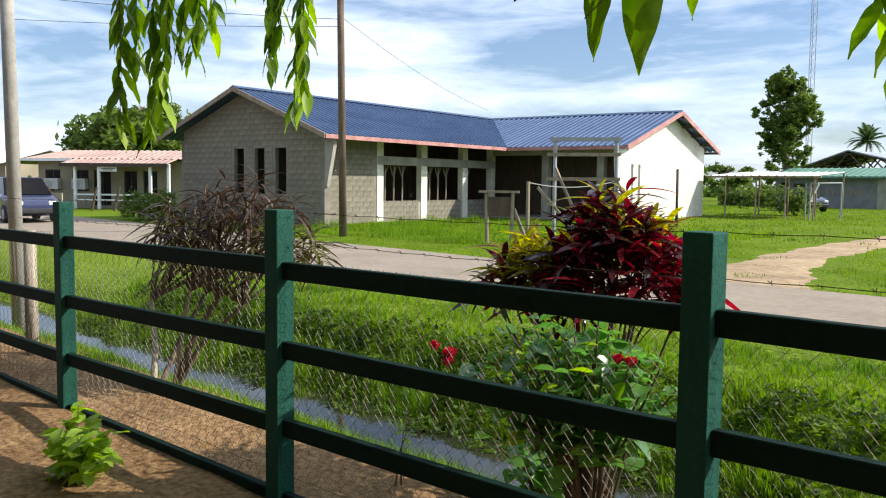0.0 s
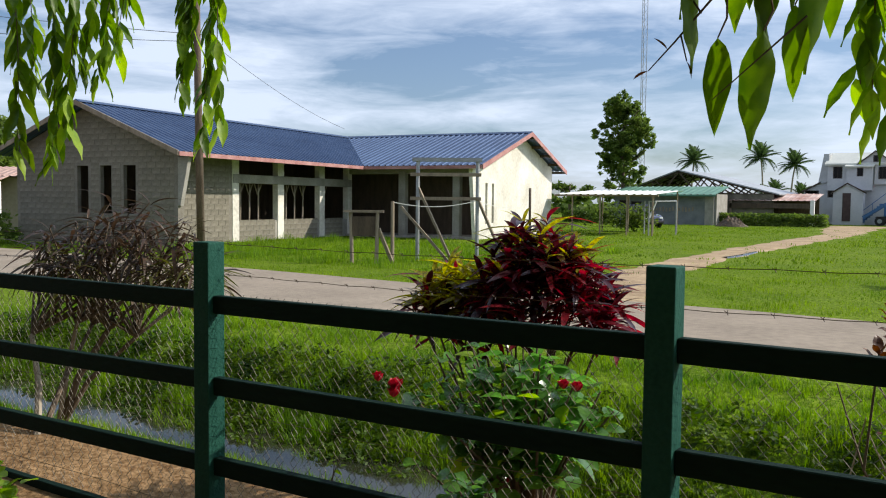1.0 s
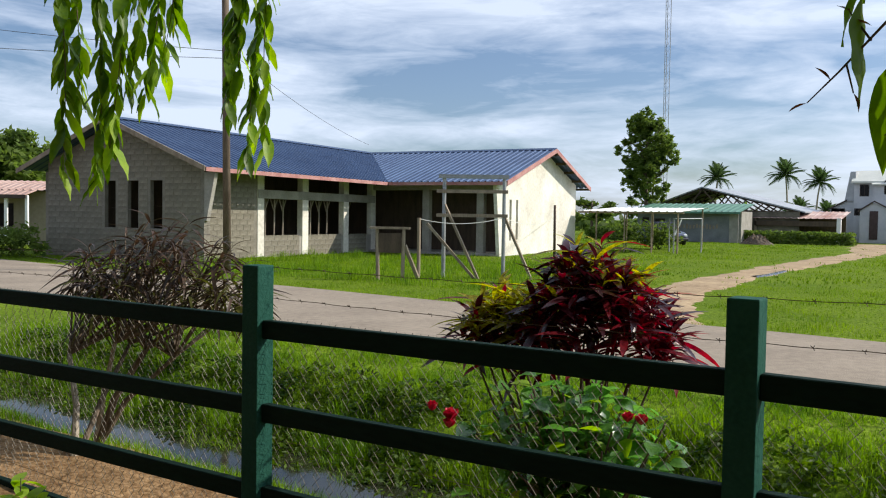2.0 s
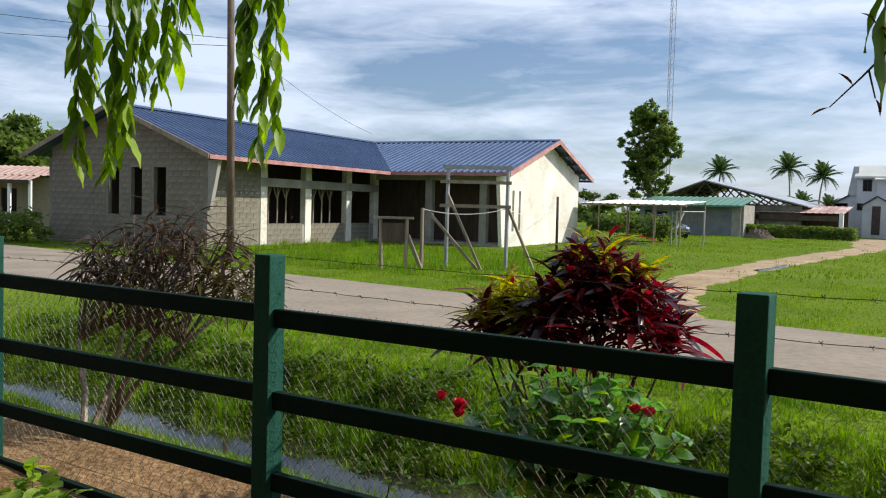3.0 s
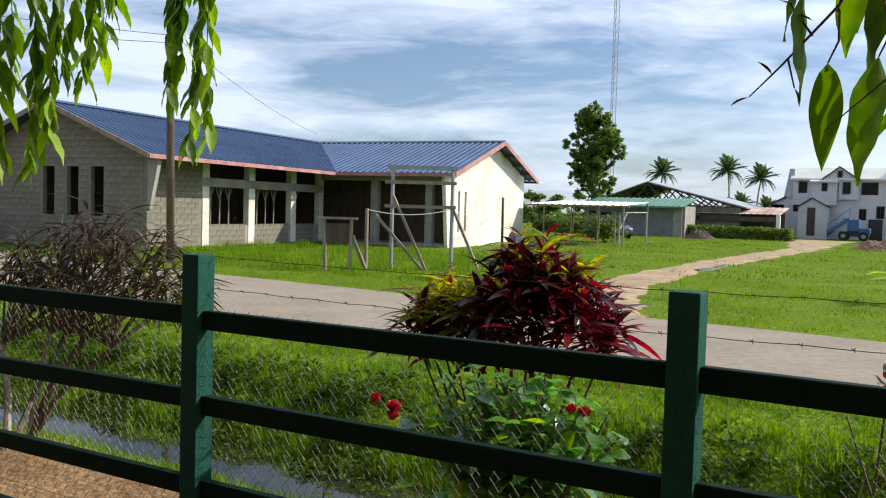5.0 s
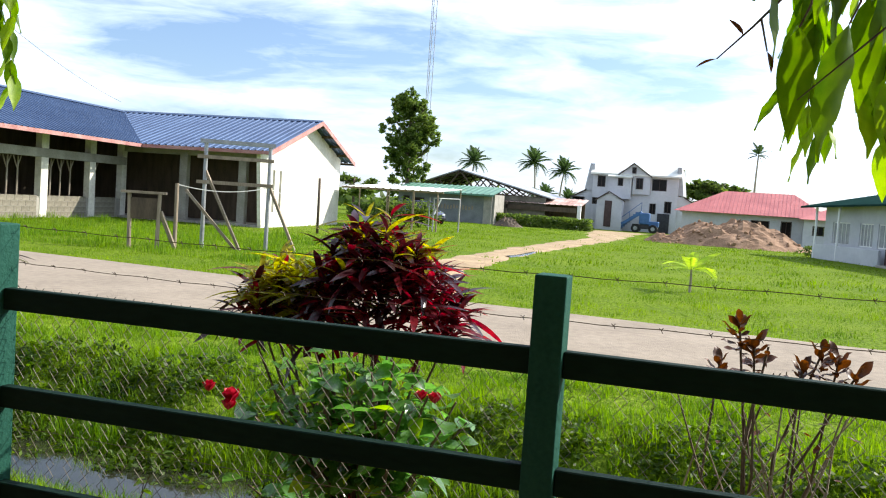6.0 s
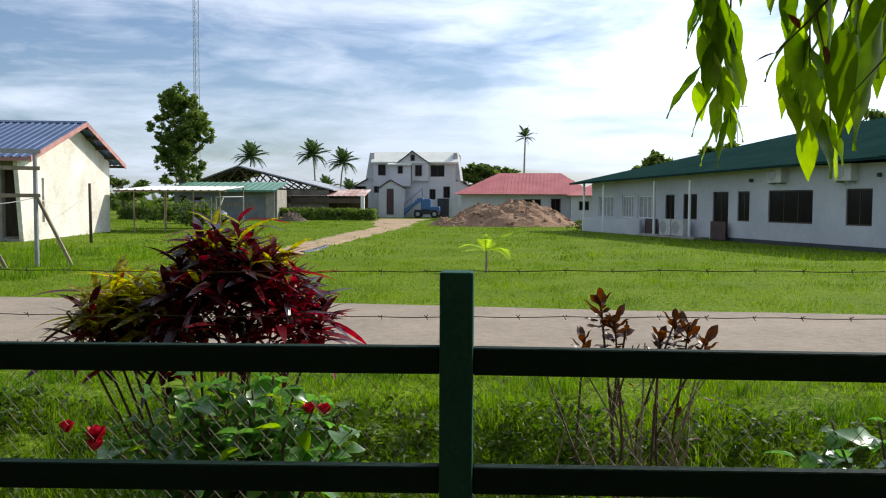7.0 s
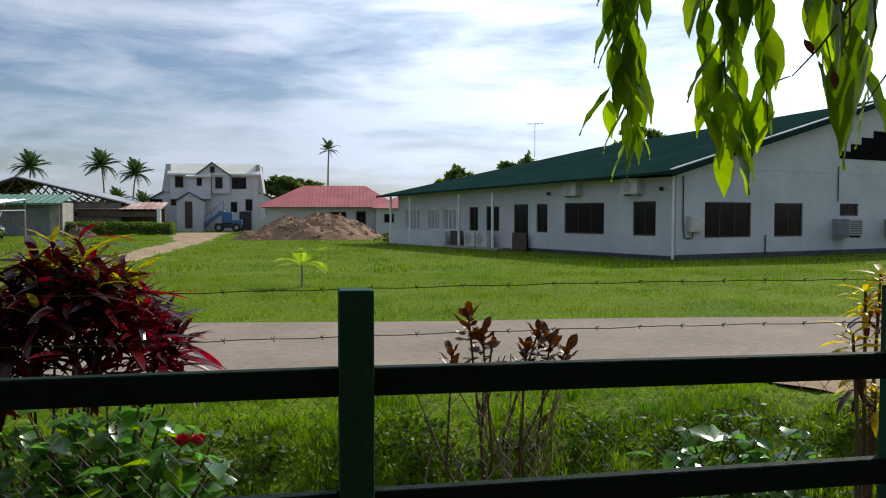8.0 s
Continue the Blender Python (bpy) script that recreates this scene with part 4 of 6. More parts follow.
for k in range(9):
    box(stair, hx(352) + k * 0.2, hx(352) + k * 0.2 + 0.24, -1.9, -0.9, k * 0.2, k * 0.2 + 0.2)
part("stair_flight", stair, M["blue"], house, "blue-grey outdoor stair")
wire_part("stair_rail", [[(hx(352), -1.9, 0.9), (hx(395), -1.9, 2.7)], [(hx(352), -1.9, 0), (hx(352), -1.9, 0.9)], [(hx(374), -1.9, 0.9), (hx(374), -1.9, 1.8)], [(hx(395), -1.9, 1.6), (hx(395), -1.9, 2.7)]], 0.03, M["blue"], house)

# blue loader by the stairs
loader = thing("loader", pose(-7.2, 74.5, GZ), "small blue loader with raised front arm", "loader")
part("cab", hit_box(0.5, 1.4, -0.5, 0.5, 0.75, 1.75, 0.06), M["blue"], loader)
part("engine_hood", hit_box(1.35, 2.2, -0.42, 0.42, 0.55, 1.05, 0.06), M["blue"], loader)
part("front_arm", prism([(-1.1, 0.75), (0.6, 1.9), (0.75, 1.7), (-0.95, 0.55)], "y", (-0.4, 0.4)), M["blue"], loader)
part("chassis", hit_box(-0.1, 2.1, -0.4, 0.4, 0.35, 0.75, 0.04), M["black"], loader)
for wx_ in (0.25, 1.75):
    for wy_ in (-0.6, 0.6):
        w = part("wheel", tube(bmesh.new(), (wx_, wy_ - 0.13, 0.38), (wx_, wy_ + 0.13, 0.38), 0.38, 0.38, 16), M["tyre"], loader)
        part("rim", tube(bmesh.new(), (wx_, wy_ - 0.14, 0.38), (wx_, wy_ + 0.14, 0.38), 0.18, 0.18, 12), M["steel"], w)

# red-roofed house
red = thing("house", pose(-2.8, 68, GZ, 0, 0, -4), "low white house with red hipped metal roof", "house")
bm = bmesh.new()
e = [bm.verts.new(p) for p in ((-0.6, -0.7, 2.15), (11.0, -0.7, 2.15), (11.0, 8, 2.15), (-0.6, 8, 2.15))]
r = [bm.verts.new(p) for p in ((2.9, 3.6, 4.0), (8.2, 3.6, 4.0))]
for f in ((e[0], e[1], r[1], r[0]), (e[1], e[2], r[1]), (e[2], e[3], r[0], r[1]), (e[3], e[0], r[0]), (e[3], e[2], e[1], e[0])):
    bm.faces.new(f)
part("hip_roof", bm, M["roof_red"], red, "red hipped metal roof")
for k in range(38):
    xk = -0.4 + k * 0.3
    f = min(1.0, (xk + 0.6) / 3.5, (11.0 - xk) / 2.8)
    part("roof_rib", prism([(-0.7, 2.17), (-0.7 + 4.3 * f, 2.17 + 1.85 * f), (-0.7 + 4.3 * f, 2.13 + 1.85 * f), (-0.7, 2.13)], "x", (xk, xk + 0.05)), M["roof_red"], red)
bm = bmesh.new()
e = [bm.verts.new(p) for p in ((8.6, -3.4, 2.05), (13.4, -3.4, 2.05), (13.4, 4, 2.05), (8.6, 4, 2.05))]
r = [bm.verts.new(p) for p in ((11.0, -0.6, 3.1), (11.0, 3, 3.1))]
for f in ((e[0], e[1], r[0]), (e[1], e[2], r[1], r[0]), (e[3], e[0], r[0], r[1]), (e[2], e[3], r[1]), (e[3], e[2], e[1], e[0])):
    bm.faces.new(f)
part("wing_roof", bm, M["roof_red"], red)
red_holes = [(5.2, 6.6, 0.9, 1.75), (7.4, 8.2, 0.1, 1.8)]
part("front_wall", wall_with_holes(0, 8.98, 0, 2.13, red_holes, "y", 0.0), M["house"], red)
for h in red_holes:
    window_in(red, "y", 0.0, *h, panes=2, curtain=False)
wing_holes = [(9.6, 10.4, 0.9, 1.6), (11.7, 12.6, 0.6, 1.6)]
part("wing_wall", wall_with_holes(9.0, 13.0, 0, 2.04, wing_holes, "y", -2.9), M["house"], red)
for h in wing_holes:
    window_in(red, "y", -2.9, *h, panes=2, curtain=False)
part("side_wall", boxes((0, 0.15, 0.16, 7.4, 0, 2.13), (8.99, 9.14, -2.73, 3, 0, 2.04), (12.85, 13, -2.73, 3.5, 0, 2.04), (0, 10, 7.4, 7.5, 0, 2.13)), M["house"], red)

# open hall with trusses and a green lean-to
hall = thing("open_hall", pose(-25.6, 64, GZ), "open-gabled hall with zinc roof and a green lean-to in front", "building")
part("roof_slope", prism([(3.6, 4.55), (11.9, 2.5), (11.9, 2.4), (3.6, 4.45)], "y", (5.0, 16)), M["zinc"], hall, "long weathered zinc roof slope")
part("roof_slope", prism([(-0.6, 3.0), (3.6, 4.55), (3.6, 4.45), (-0.6, 2.9)], "y", (5.0, 16)), M["zinc"], hall)
for k in range(4):
    y = 5.2 + k * 2.6
    wire_part("truss", [[(-0.4, y, 2.85), (3.6, y, 4.38), (11.6, y, 2.4)], [(-0.4, y, 2.75), (11.6, y, 2.4)], [(1.0, y, 2.8), (1.6, y, 3.6)], [(2.4, y, 2.75), (1.6, y, 3.6)],
              [(2.4, y, 2.75), (3.6, y, 4.35)], [(3.6, y, 4.35), (5.2, y, 2.65)], [(5.2, y, 2.65), (6.0, y, 3.75)], [(6.0, y, 3.75), (8, y, 2.55)], [(8, y, 2.55), (8.6, y, 3.1)]], 0.07, M["darkwood"], hall)
for k in range(3):
    part("purlin", boxes((0.2 + 1.1 * k, 0.28 + 1.1 * k, 5.0, 15.9, 3.02 + 0.4 * k, 3.1 + 0.4 * k)), M["darkwood"], hall)
part("back_wall", boxes((-0.3, 11.5, 15.8, 15.95, 0, 2.6)), M["block"], hall)
part("front_wall", boxes((-0.3, 11.5, 4.8, 4.95, 0, 2.45)), M["block"], hall)
ribbed("lean_to_roof", [((xk, -1.3, 2.35), (xk, 2.9, 3.05)) for xk in rib_steps(-0.2, 8.6, 0.5)], M["roof_lightgreen"], hall, label="pale green metal lean-to roof")
part("lean_to_fascia", boxes((-0.2, 8.6, -1.34, -1.3, 2.22, 2.34)), M["roof_lightgreen"], hall)
lean_holes = [(0.6, 1.2, 1.1, 1.9), (1.6, 2.5, 1.0, 1.8)]
part("lean_to_wall", wall_with_holes(0.2, 8.29, 0, 2.25, lean_holes, "y", -0.6), M["sheetwall"], hall, "grey sheet wall")
for h in lean_holes:
    window_in(hall, "y", -0.6, *h, panes=1, curtain=False)
part("lean_to_end", boxes((8.3, 8.45, -0.44, 2.6, 0, 2.4), (7.6, 8.28, -0.66, -0.61, 0.0, 2.2)), M["concrete"], hall, "pale cement end wall")
# plain bars standing for a sign on the lean-to wall
for k in range(14):
    part("ornament", boxes((3.2 + k * 0.26, 3.34 + k * 0.26, -0.625, -0.604, 1.05 + 0.05 * math.sin(k), 1.35 + 0.06 * math.sin(k * 2.0))), M["wood"], hall)

shed = thing("shed", pose(-17.6, 70, GZ), "low open shed with patchy rusty roof", "shed")
ribbed("roof_sheet", [((xk, -1.5, 1.95), (xk, 2.2, 2.55)) for xk in rib_steps(0, 6.7, 0.5)], M["rustsheet"], shed, label="rusty and whitened roof sheets")
part("back_wall", boxes((0.1, 6.4, 2.0, 2.1, 0, 2.4)), M["darkwood"], shed)
# dark strip added for the shade inside the open front
part("front_board", boxes((0.1, 6.2, -1.4, -1.34, 1.35, 1.75)), M["darkwood"], shed)
part("post", hit_box(6.3, 6.6, -1.5, -1.2, 0, 2.0), M["trim"], shed, "white end post")
part("post", hit_box(0.1, 0.25, -1.4, -1.25, 0, 1.95), M["wood"], shed)

hedge_pts = np.stack([rng.uniform(-30.5, -9.4, 7200), rng.uniform(64.2, 65.2, 7200), GZ + rng.uniform(0.0, 0.95, 7200)], 1)
ob = leaf_cloud("hedge", hedge_pts, 0.16, M["tree_leaf"], None)
tagged(ob, "long low clipped green hedge", "hedge", kind="stuff")


# earth heap
def clod_mesh(seed):
    bm = bmesh.new()
    bmesh.ops.create_icosphere(bm, subdivisions=1, radius=1.0)
    for v in bm.verts:
        v.co *= 0.8 + 0.45 * noise.noise(v.co * 1.7 + Vector((seed, 0, 0)))
    return mesh_of("clod", bm, M["mound"])


CLODS = [clod_mesh(1.0), clod_mesh(4.0), clod_mesh(9.0)]


def heap(name, x, y, rx, ry, h, label, material, seed=0.0, n=44):
    verts, faces = [], []
    for j in range(n + 1):
        for i in range(n + 1):
            u, v = 2 * i / n - 1, 2 * j / n - 1
            d = math.hypot(u, v)
            base = max(0.0, 1 - d ** 1.6)
            lump = 0.75 * noise.noise(Vector((u * 3 + seed, v * 3, 0))) + 0.5 * noise.noise(Vector((u * 8 + seed, v * 8, 1))) + 0.28 * noise.noise(Vector((u * 19, v * 19, seed)))
            z = h * base * (1 + 0.55 * lump + 0.25 * math.sin(u * 2.4 + seed)) if base > 0 else -0.08
            verts.append((u * rx, v * ry, z - 0.05))
    for j in range(n):
        for i in range(n):
            faces.append((j * (n + 1) + i, j * (n + 1) + i + 1, (j + 1) * (n + 1) + i + 1, (j + 1) * (n + 1) + i))
    ob = new(name, sheet_mesh(name, verts, faces, material))
    ob.location = (x, y, GZ)
    q_ = random.Random(int(seed * 10))
    for k in range(int(n * 1.6)):
        i, j = q_.randrange(4, n - 4), q_.randrange(2, n // 2 + 6)
        v = verts[j * (n + 1) + i]
        if v[2] < 0.05:
            continue
        clod = new("clod", CLODS[k % 3])
        clod.parent = ob
        f = h * q_.uniform(0.04, 0.15)
        clod.matrix_local = Matrix.Translation(v) @ Euler((q_.uniform(0, 3), q_.uniform(0, 3), q_.uniform(0, 6))).to_matrix().to_4x4() @ Matrix.Diagonal((f * q_.uniform(0.8, 1.8), f, f * 0.8, 1))
    return tagged(ob, label, "earth mound")


heap("earth_mound", 1.1, 52.5, 5.1, 3.2, 1.32, "rough heap of reddish brown earth on the lawn", M["mound"], 2.0)
heap("earth_mound", -2.4, 51.2, 1.9, 1.4, 0.8, "small heap of darker earth beside a larger one", M["mound"], 5.0, 28)
heap("earth_mound", -15.2, 60.5, 1.3, 1.0, 0.6, "small dark heap of cut branches", M["darkwood"], 8.0, 22)

# young palm on the lawn
young = thing("young_palm", pose(-0.05, 16.3, GZ), "young coconut palm with a few arching fronds", "palm tree")
part("stem", bent(bmesh.new(), [(0, 0, -0.05), (0.01, 0, 0.25), (0.0, 0.01, 0.5)], 0.035, 0.02), M["palebark"], young)
YF = [frond_mesh("young_frond", 0.75, M["coco_leaf"], 28, d, 0.62) for d in (0.45, 0.75)]
for k, (yaw, pit) in enumerate(((0.1, 0.5), (0.7, 0.2), (2.6, 0.4), (3.3, 0.65), (3.7, 0.2), (5.4, 0.4), (1.5, 0.95), (4.6, 0.9), (0.4, 0.8))):
    put_leaf(YF[k % 2], turned((0, 0, 0.47), yaw, pit, 0, 0.8 + 0.12 * (k % 3)), young, "frond")


# ---- left background: bungalow, neighbour, car, poles ----
bung = thing("bungalow", pose(-46.3, 16.0, GZ, 0, 0, 34), "cream bungalow with faded pink metal roof and a porch", "house")
bung_holes = [(0.4, 1.3, 0.95, 2.05), (2.0, 2.95, 0.9, 2.05), (3.25, 4.25, 0.15, 2.05), (5.0, 5.75, 0.15, 2.0), (6.1, 6.9, 0.8, 2.0)]
part("front_wall", wall_with_holes(0, 11, 0, 2.55, bung_holes, "y", 0.0), M["cream"], bung)
for h in bung_holes:
    window_in(bung, "y", 0.0, *h, panes=2)
part("side_wall", boxes((0, 0.15, 0.16, 7, 0, 2.55), (10.85, 11, 0.16, 7, 0, 2.55), (0, 11, 7, 7.15, 0, 2.55)), M["cream"], bung)
ribbed("porch_roof", [((xk, -1.6, 2.35), (xk, 1.2, 3.0)) for xk in rib_steps(2.3, 8.3, 0.35)], M["roof_pink"], bung, label="faded pink porch roof")
part("porch_fascia", boxes((2.3, 8.3, -1.66, -1.6, 2.2, 2.38)), M["frame_brown"], bung)
ribbed("main_roof", [((xk, -0.5, 2.62), (xk, 3.5, 3.2)) for xk in rib_steps(-0.7, 11.5, 0.35)], M["roof_pink"], bung)
ribbed("main_roof", [((xk, 7.6, 2.62), (xk, 3.5, 3.2)) for xk in rib_steps(-0.7, 11.5, 0.35)], M["roof_pink"], bung)
part("eave_board", boxes((-0.7, 2.28, -0.54, -0.5, 2.5, 2.64)), M["trim"], bung)
for u in (3.0, 4.35, 7.2, 8.2):
    part("porch_column", hit_box(u, u + 0.14, -1.5, -1.36, 0, 2.35), M["trim"], bung)
part("porch_rail", boxes((3.15, 7.2, -1.46, -1.4, 0.72, 0.8), (3.15, 7.2, -1.46, -1.4, 0.45, 0.52)), M["trim"], bung)
sign = part("sign_board", hit_box(4.5, 5.45, -1.5, -1.46, 1.95, 2.2), M["trim"], bung, "small white sign board")
part("sign_bar", boxes((4.6, 5.35, -1.512, -1.503, 2.09, 2.13), (4.7, 5.25, -1.512, -1.503, 2.01, 2.05)), M["black"], sign)


def aircon(parent, m, w=0.8, h=0.58, d=0.32):
    """An outdoor cooling unit with fan grille and feet, placed by a matrix in the parent's frame."""
    body = part("cooling_unit", rounded(boxes((-w / 2, w / 2, -d, 0, 0, h)), 0.02, 2), M["plastic"], parent, "off-white outdoor cooling unit")
    body.matrix_local = m
    fan = bmesh.new()
    tube(fan, (-w * 0.14, -d - 0.012, h * 0.5), (-w * 0.14, -d - 0.002, h * 0.5), h * 0.38, h * 0.38, 20)
    part("fan_grille", fan, M["steel"], body)
    for k in range(5):
        part("grille_slat", boxes((-w * 0.14 - h * 0.36, -w * 0.14 + h * 0.36, -d - 0.02, -d - 0.013, h * (0.22 + 0.14 * k), h * (0.24 + 0.14 * k))), M["plastic"], body)
    for bx_ in (-w * 0.35, w * 0.3):
        part("bracket", boxes((bx_, bx_ + w * 0.05, -d, 0, -0.06, -0.002)), M["steel"], body)
    return body


aircon(bung, pose(0.95, -0.02, 1.0))
aircon(bung, pose(2.55, -0.02, 1.0))
part("yard_wall", boxes((-0.5, 3.4, -3.1, -3.0, 0, 0.85)), M["cream"], bung)
for u in (2.9, 5.2, 6.4):
    part("garden_post", tube(bmesh.new(), (u, -3.4, 0), (u + 0.3 * (u > 5), -3.4, 1.15), 0.06), M["darkwood"], bung)

neigh = thing("house", pose(-56, 12.5, GZ, 0, 0, 30), "cream house with pale zinc roof beside the bungalow", "house")
part("front_wall", wall_with_holes(-3, 6.5, 0, 2.4, [(4.2, 5.0, 0.8, 1.9)], "y", 0.0), M["cream"], neigh)
window_in(neigh, "y", 0.0, 4.2, 5.0, 0.8, 1.9)
part("side_wall", boxes((6.35, 6.5, 0.16, 6, 0, 2.4), (-3, -2.85, 0.16, 6, 0, 2.4)), M["cream"], neigh)
ribbed("roof_sheet", [((xk, -0.7, 2.4), (xk, 3.2, 3.25)) for xk in rib_steps(-3.4, 7.0, 0.35)], M["whitezinc"], neigh)
ribbed("roof_sheet", [((xk, 7.0, 2.4), (xk, 3.2, 3.25)) for xk in rib_steps(-3.4, 7.0, 0.35)], M["whitezinc"], neigh)

# unclear figure-sized blob, given the made-up form of a shrub in a pot
shrub = thing("unclear_blob", pose(-43.1, 14.6, GZ), "unclear upright blob by the bungalow, drawn as a dark shrub in a pale pot", "shrub")
part("pot", bent(bmesh.new(), [(0, 0, 0), (0, 0, 0.3), (0, 0, 0.6)], 0.22, 0.36, 14), M["plastic"], shrub)
leaf_cloud("foliage", clumps(500, (0, 0, 1.1), (0.38, 0.38, 0.5), 20), 0.1, M["tree_leaf"], shrub)

for x, y, wide in ((-28.0, 13.3, 1.0), (-29.2, 13.1, 0.8)):
    low_bush = thing("bush", pose(x, y, GZ), "low dark green bush in the yard of the bungalow", "bush")
    leaf_cloud("foliage", clumps(900, (0, 0, 0.5), (wide, 0.8, 0.6), 24), 0.09, M["tree_leaf"], low_bush)


def car(m, label, paint):
    """A hatchback: lofted body, glass, lights and wheels; nose towards +x."""
    c = thing("car", m, label, "car", "parked cars")
    prof = [(-2.0, 0.35, 0.75, 0.7), (-1.95, 0.3, 0.95, 0.8), (-1.5, 0.22, 1.0, 0.84), (0.0, 0.2, 0.98, 0.86), (0.9, 0.2, 0.95, 0.85), (1.6, 0.24, 0.86, 0.82), (2.0, 0.3, 0.74, 0.7), (2.08, 0.38, 0.6, 0.6)]
    bm = bmesh.new()
    rings = []
    for x, z0, z1, w in prof:
        rings.append([bm.verts.new(p) for p in ((x, -w, z0), (x, -w, z1 - 0.12), (x, -w * 0.88, z1), (x, w * 0.88, z1), (x, w, z1 - 0.12), (x, w, z0))])
    for a, b in zip(rings, rings[1:]):
        for k in range(6):
            j = (k + 1) % 6
            bm.faces.new((a[k], a[j], b[j], b[k]))
    bm.faces.new(rings[0])
    bm.faces.new(rings[-1][::-1])
    bmesh.ops.recalc_face_normals(bm, faces=bm.faces[:])
    body = part("body", bm, paint, c)
    bm = bmesh.new()
    rings = []
    for x, z, w in ((-1.85, 0.97, 0.74), (-1.35, 1.46, 0.6), (0.25, 1.5, 0.62), (1.05, 0.95, 0.72)):
        rings.append([bm.verts.new((x, -w, z)), bm.verts.new((x, w, z))])
    base = [[bm.verts.new((x, -0.76, 0.94)), bm.verts.new((x, 0.76, 0.94))] for x in (-1.85, -1.35, 0.25, 1.05)]
    for a, b, c0, c1 in zip(rings, rings[1:], base, base[1:]):
        bm.faces.new((a[0], a[1], b[1], b[0]))
        bm.faces.new((a[0], b[0], c1[0], c0[0]))
        bm.faces.new((a[1], c0[1], c1[1], b[1]))
    part("cabin_glass", bm, M["glass"], c)
    part("roof_panel", hit_box(-1.3, 0.22, -0.6, 0.6, 1.47, 1.53, 0.02), paint, c)
    for s in (-1, 1):
        part("headlight", hit_box(1.86, 2.07, s * 0.52 - 0.13, s * 0.52 + 0.13, 0.58, 0.74, 0.03), M["lamp_glass"], c)
        for x in (-1.25, 1.3):
            w = part("wheel", tube(bmesh.new(), (x, s * 0.76 - 0.1, 0.3), (x, s * 0.76 + 0.1, 0.3), 0.3, 0.3, 18), M["tyre"], c)
            part("rim", tube(bmesh.new(), (x, s * 0.76 - 0.108, 0.3), (x, s * 0.76 + 0.108, 0.3), 0.18, 0.18, 14), M["steel"], w)
    part("bumper", hit_box(1.95, 2.13, -0.72, 0.72, 0.32, 0.5, 0.04), M["black"], c)
    return c


car(pose(-30.1, 9.1, GZ + 0.05, 0, 0, -8), "dark navy hatchback with pale headlights on the road", M["navy"])
car(pose(-19.5, 53.0, GZ, 0, 0, -40), "small dark blue car parked by a hedge", M["navy"])


def pole(name, p0, p1, r0, r1, material, label, category):
    bm = tube(bmesh.new(), (0, 0, 0), Vector(p1) - Vector(p0), r0, r1, 12)
    return single(name, bm, material, label, category, m=pose(*p0), smooth=True)


pole("utility_pole", (-17.2, 13.0, GZ - 0.1), (-17.27, 12.9, 9.6), 0.11, 0.088, M["bark"], "weathered timber utility pole on the roadside grass", "utility pole")
pole("utility_pole", (-9.95, 1.6, -0.45), (-10.02, 1.55, 6.5), 0.085, 0.075, M["concrete"], "pale grey leaning pole beyond the fence", "utility pole")
pole("timber_post", (-6.95, 0.62, -0.25), (-6.9, 0.6, 1.12), 0.06, 0.055, M["palebark"], "pale rough timber post behind the fence", "post")
cable = thing("overhead_cable", pose(0, 0, 0), "thin sagging overhead cables from the utility pole", "cable")
for p0, p1, sag in (((-17.25, 12.9, 6.1), (-45, 2, 11.0), 0.5), ((-17.25, 12.9, 5.9), (-42, -2, 8.6), 0.5), ((-17.25, 12.9, 6.2), (-23.8, 27, 4.9), 0.25)):
    rows = [[tuple(Vector(p0).lerp(Vector(p1), k / 24) - Vector((0, 0, sag * 4 * (k / 24) * (1 - k / 24)))) for k in range(25)]]
    wire_part("wire", rows, 0.009, M["black"], cable)

# ---- in front of the unfinished building: frames and posts ----
frame_tall = thing("scaffold", pose(0, 0, 0), "tall scaffold of two posts, planks and slanting braces", "scaffold")
FL, FR = Vector((-12.07, 15.97, GZ)), Vector((-10.7, 16.8, GZ))
top = Vector((0, 0, 2.72))
for p in (FL, FR):
    part("post", tube(bmesh.new(), p - Vector((0, 0, 0.1)), p + top, 0.055, 0.05), M["steel"], frame_tall)
way = (FR - FL).normalized()
nrm = Vector((-way.y, way.x, 0))


def plank(bm_name, a, b, h, t, material, parent):
    a, b = Vector(a), Vector(b)
    d = (b - a).normalized()
    up = Vector((0, 0, 1)) if abs(d.z) < 0.8 else Vector((1, 0, 0))
    s = d.cross(up).normalized() * t / 2
    v = s.cross(d).normalized() * h / 2
    bm = bmesh.new()
    vs = [bm.verts.new(p) for p in (a - s - v, a + s - v, a + s + v, a - s + v, b - s - v, b + s - v, b + s + v, b - s + v)]
    for f in ((0, 1, 2, 3), (7, 6, 5, 4), (0, 4, 5, 1), (1, 5, 6, 2), (2, 6, 7, 3), (3, 7, 4, 0)):
        bm.faces.new([vs[k] for k in f])
    bmesh.ops.recalc_face_normals(bm, faces=bm.faces[:])
    return part(bm_name, bm, material, parent)


part_top = plank("top_beam", FL + top - way * 0.15, FR + top + way * 0.12, 0.1, 0.16, M["steel"], frame_tall)
for z in (2.32, 1.68):
    plank("cross_plank", FL + Vector((0, 0, z)) - way * 0.2 - nrm * 0.06, FR + Vector((0, 0, z)) + way * 0.1 - nrm * 0.06, 0.09, 0.04, M["wood"], frame_tall)
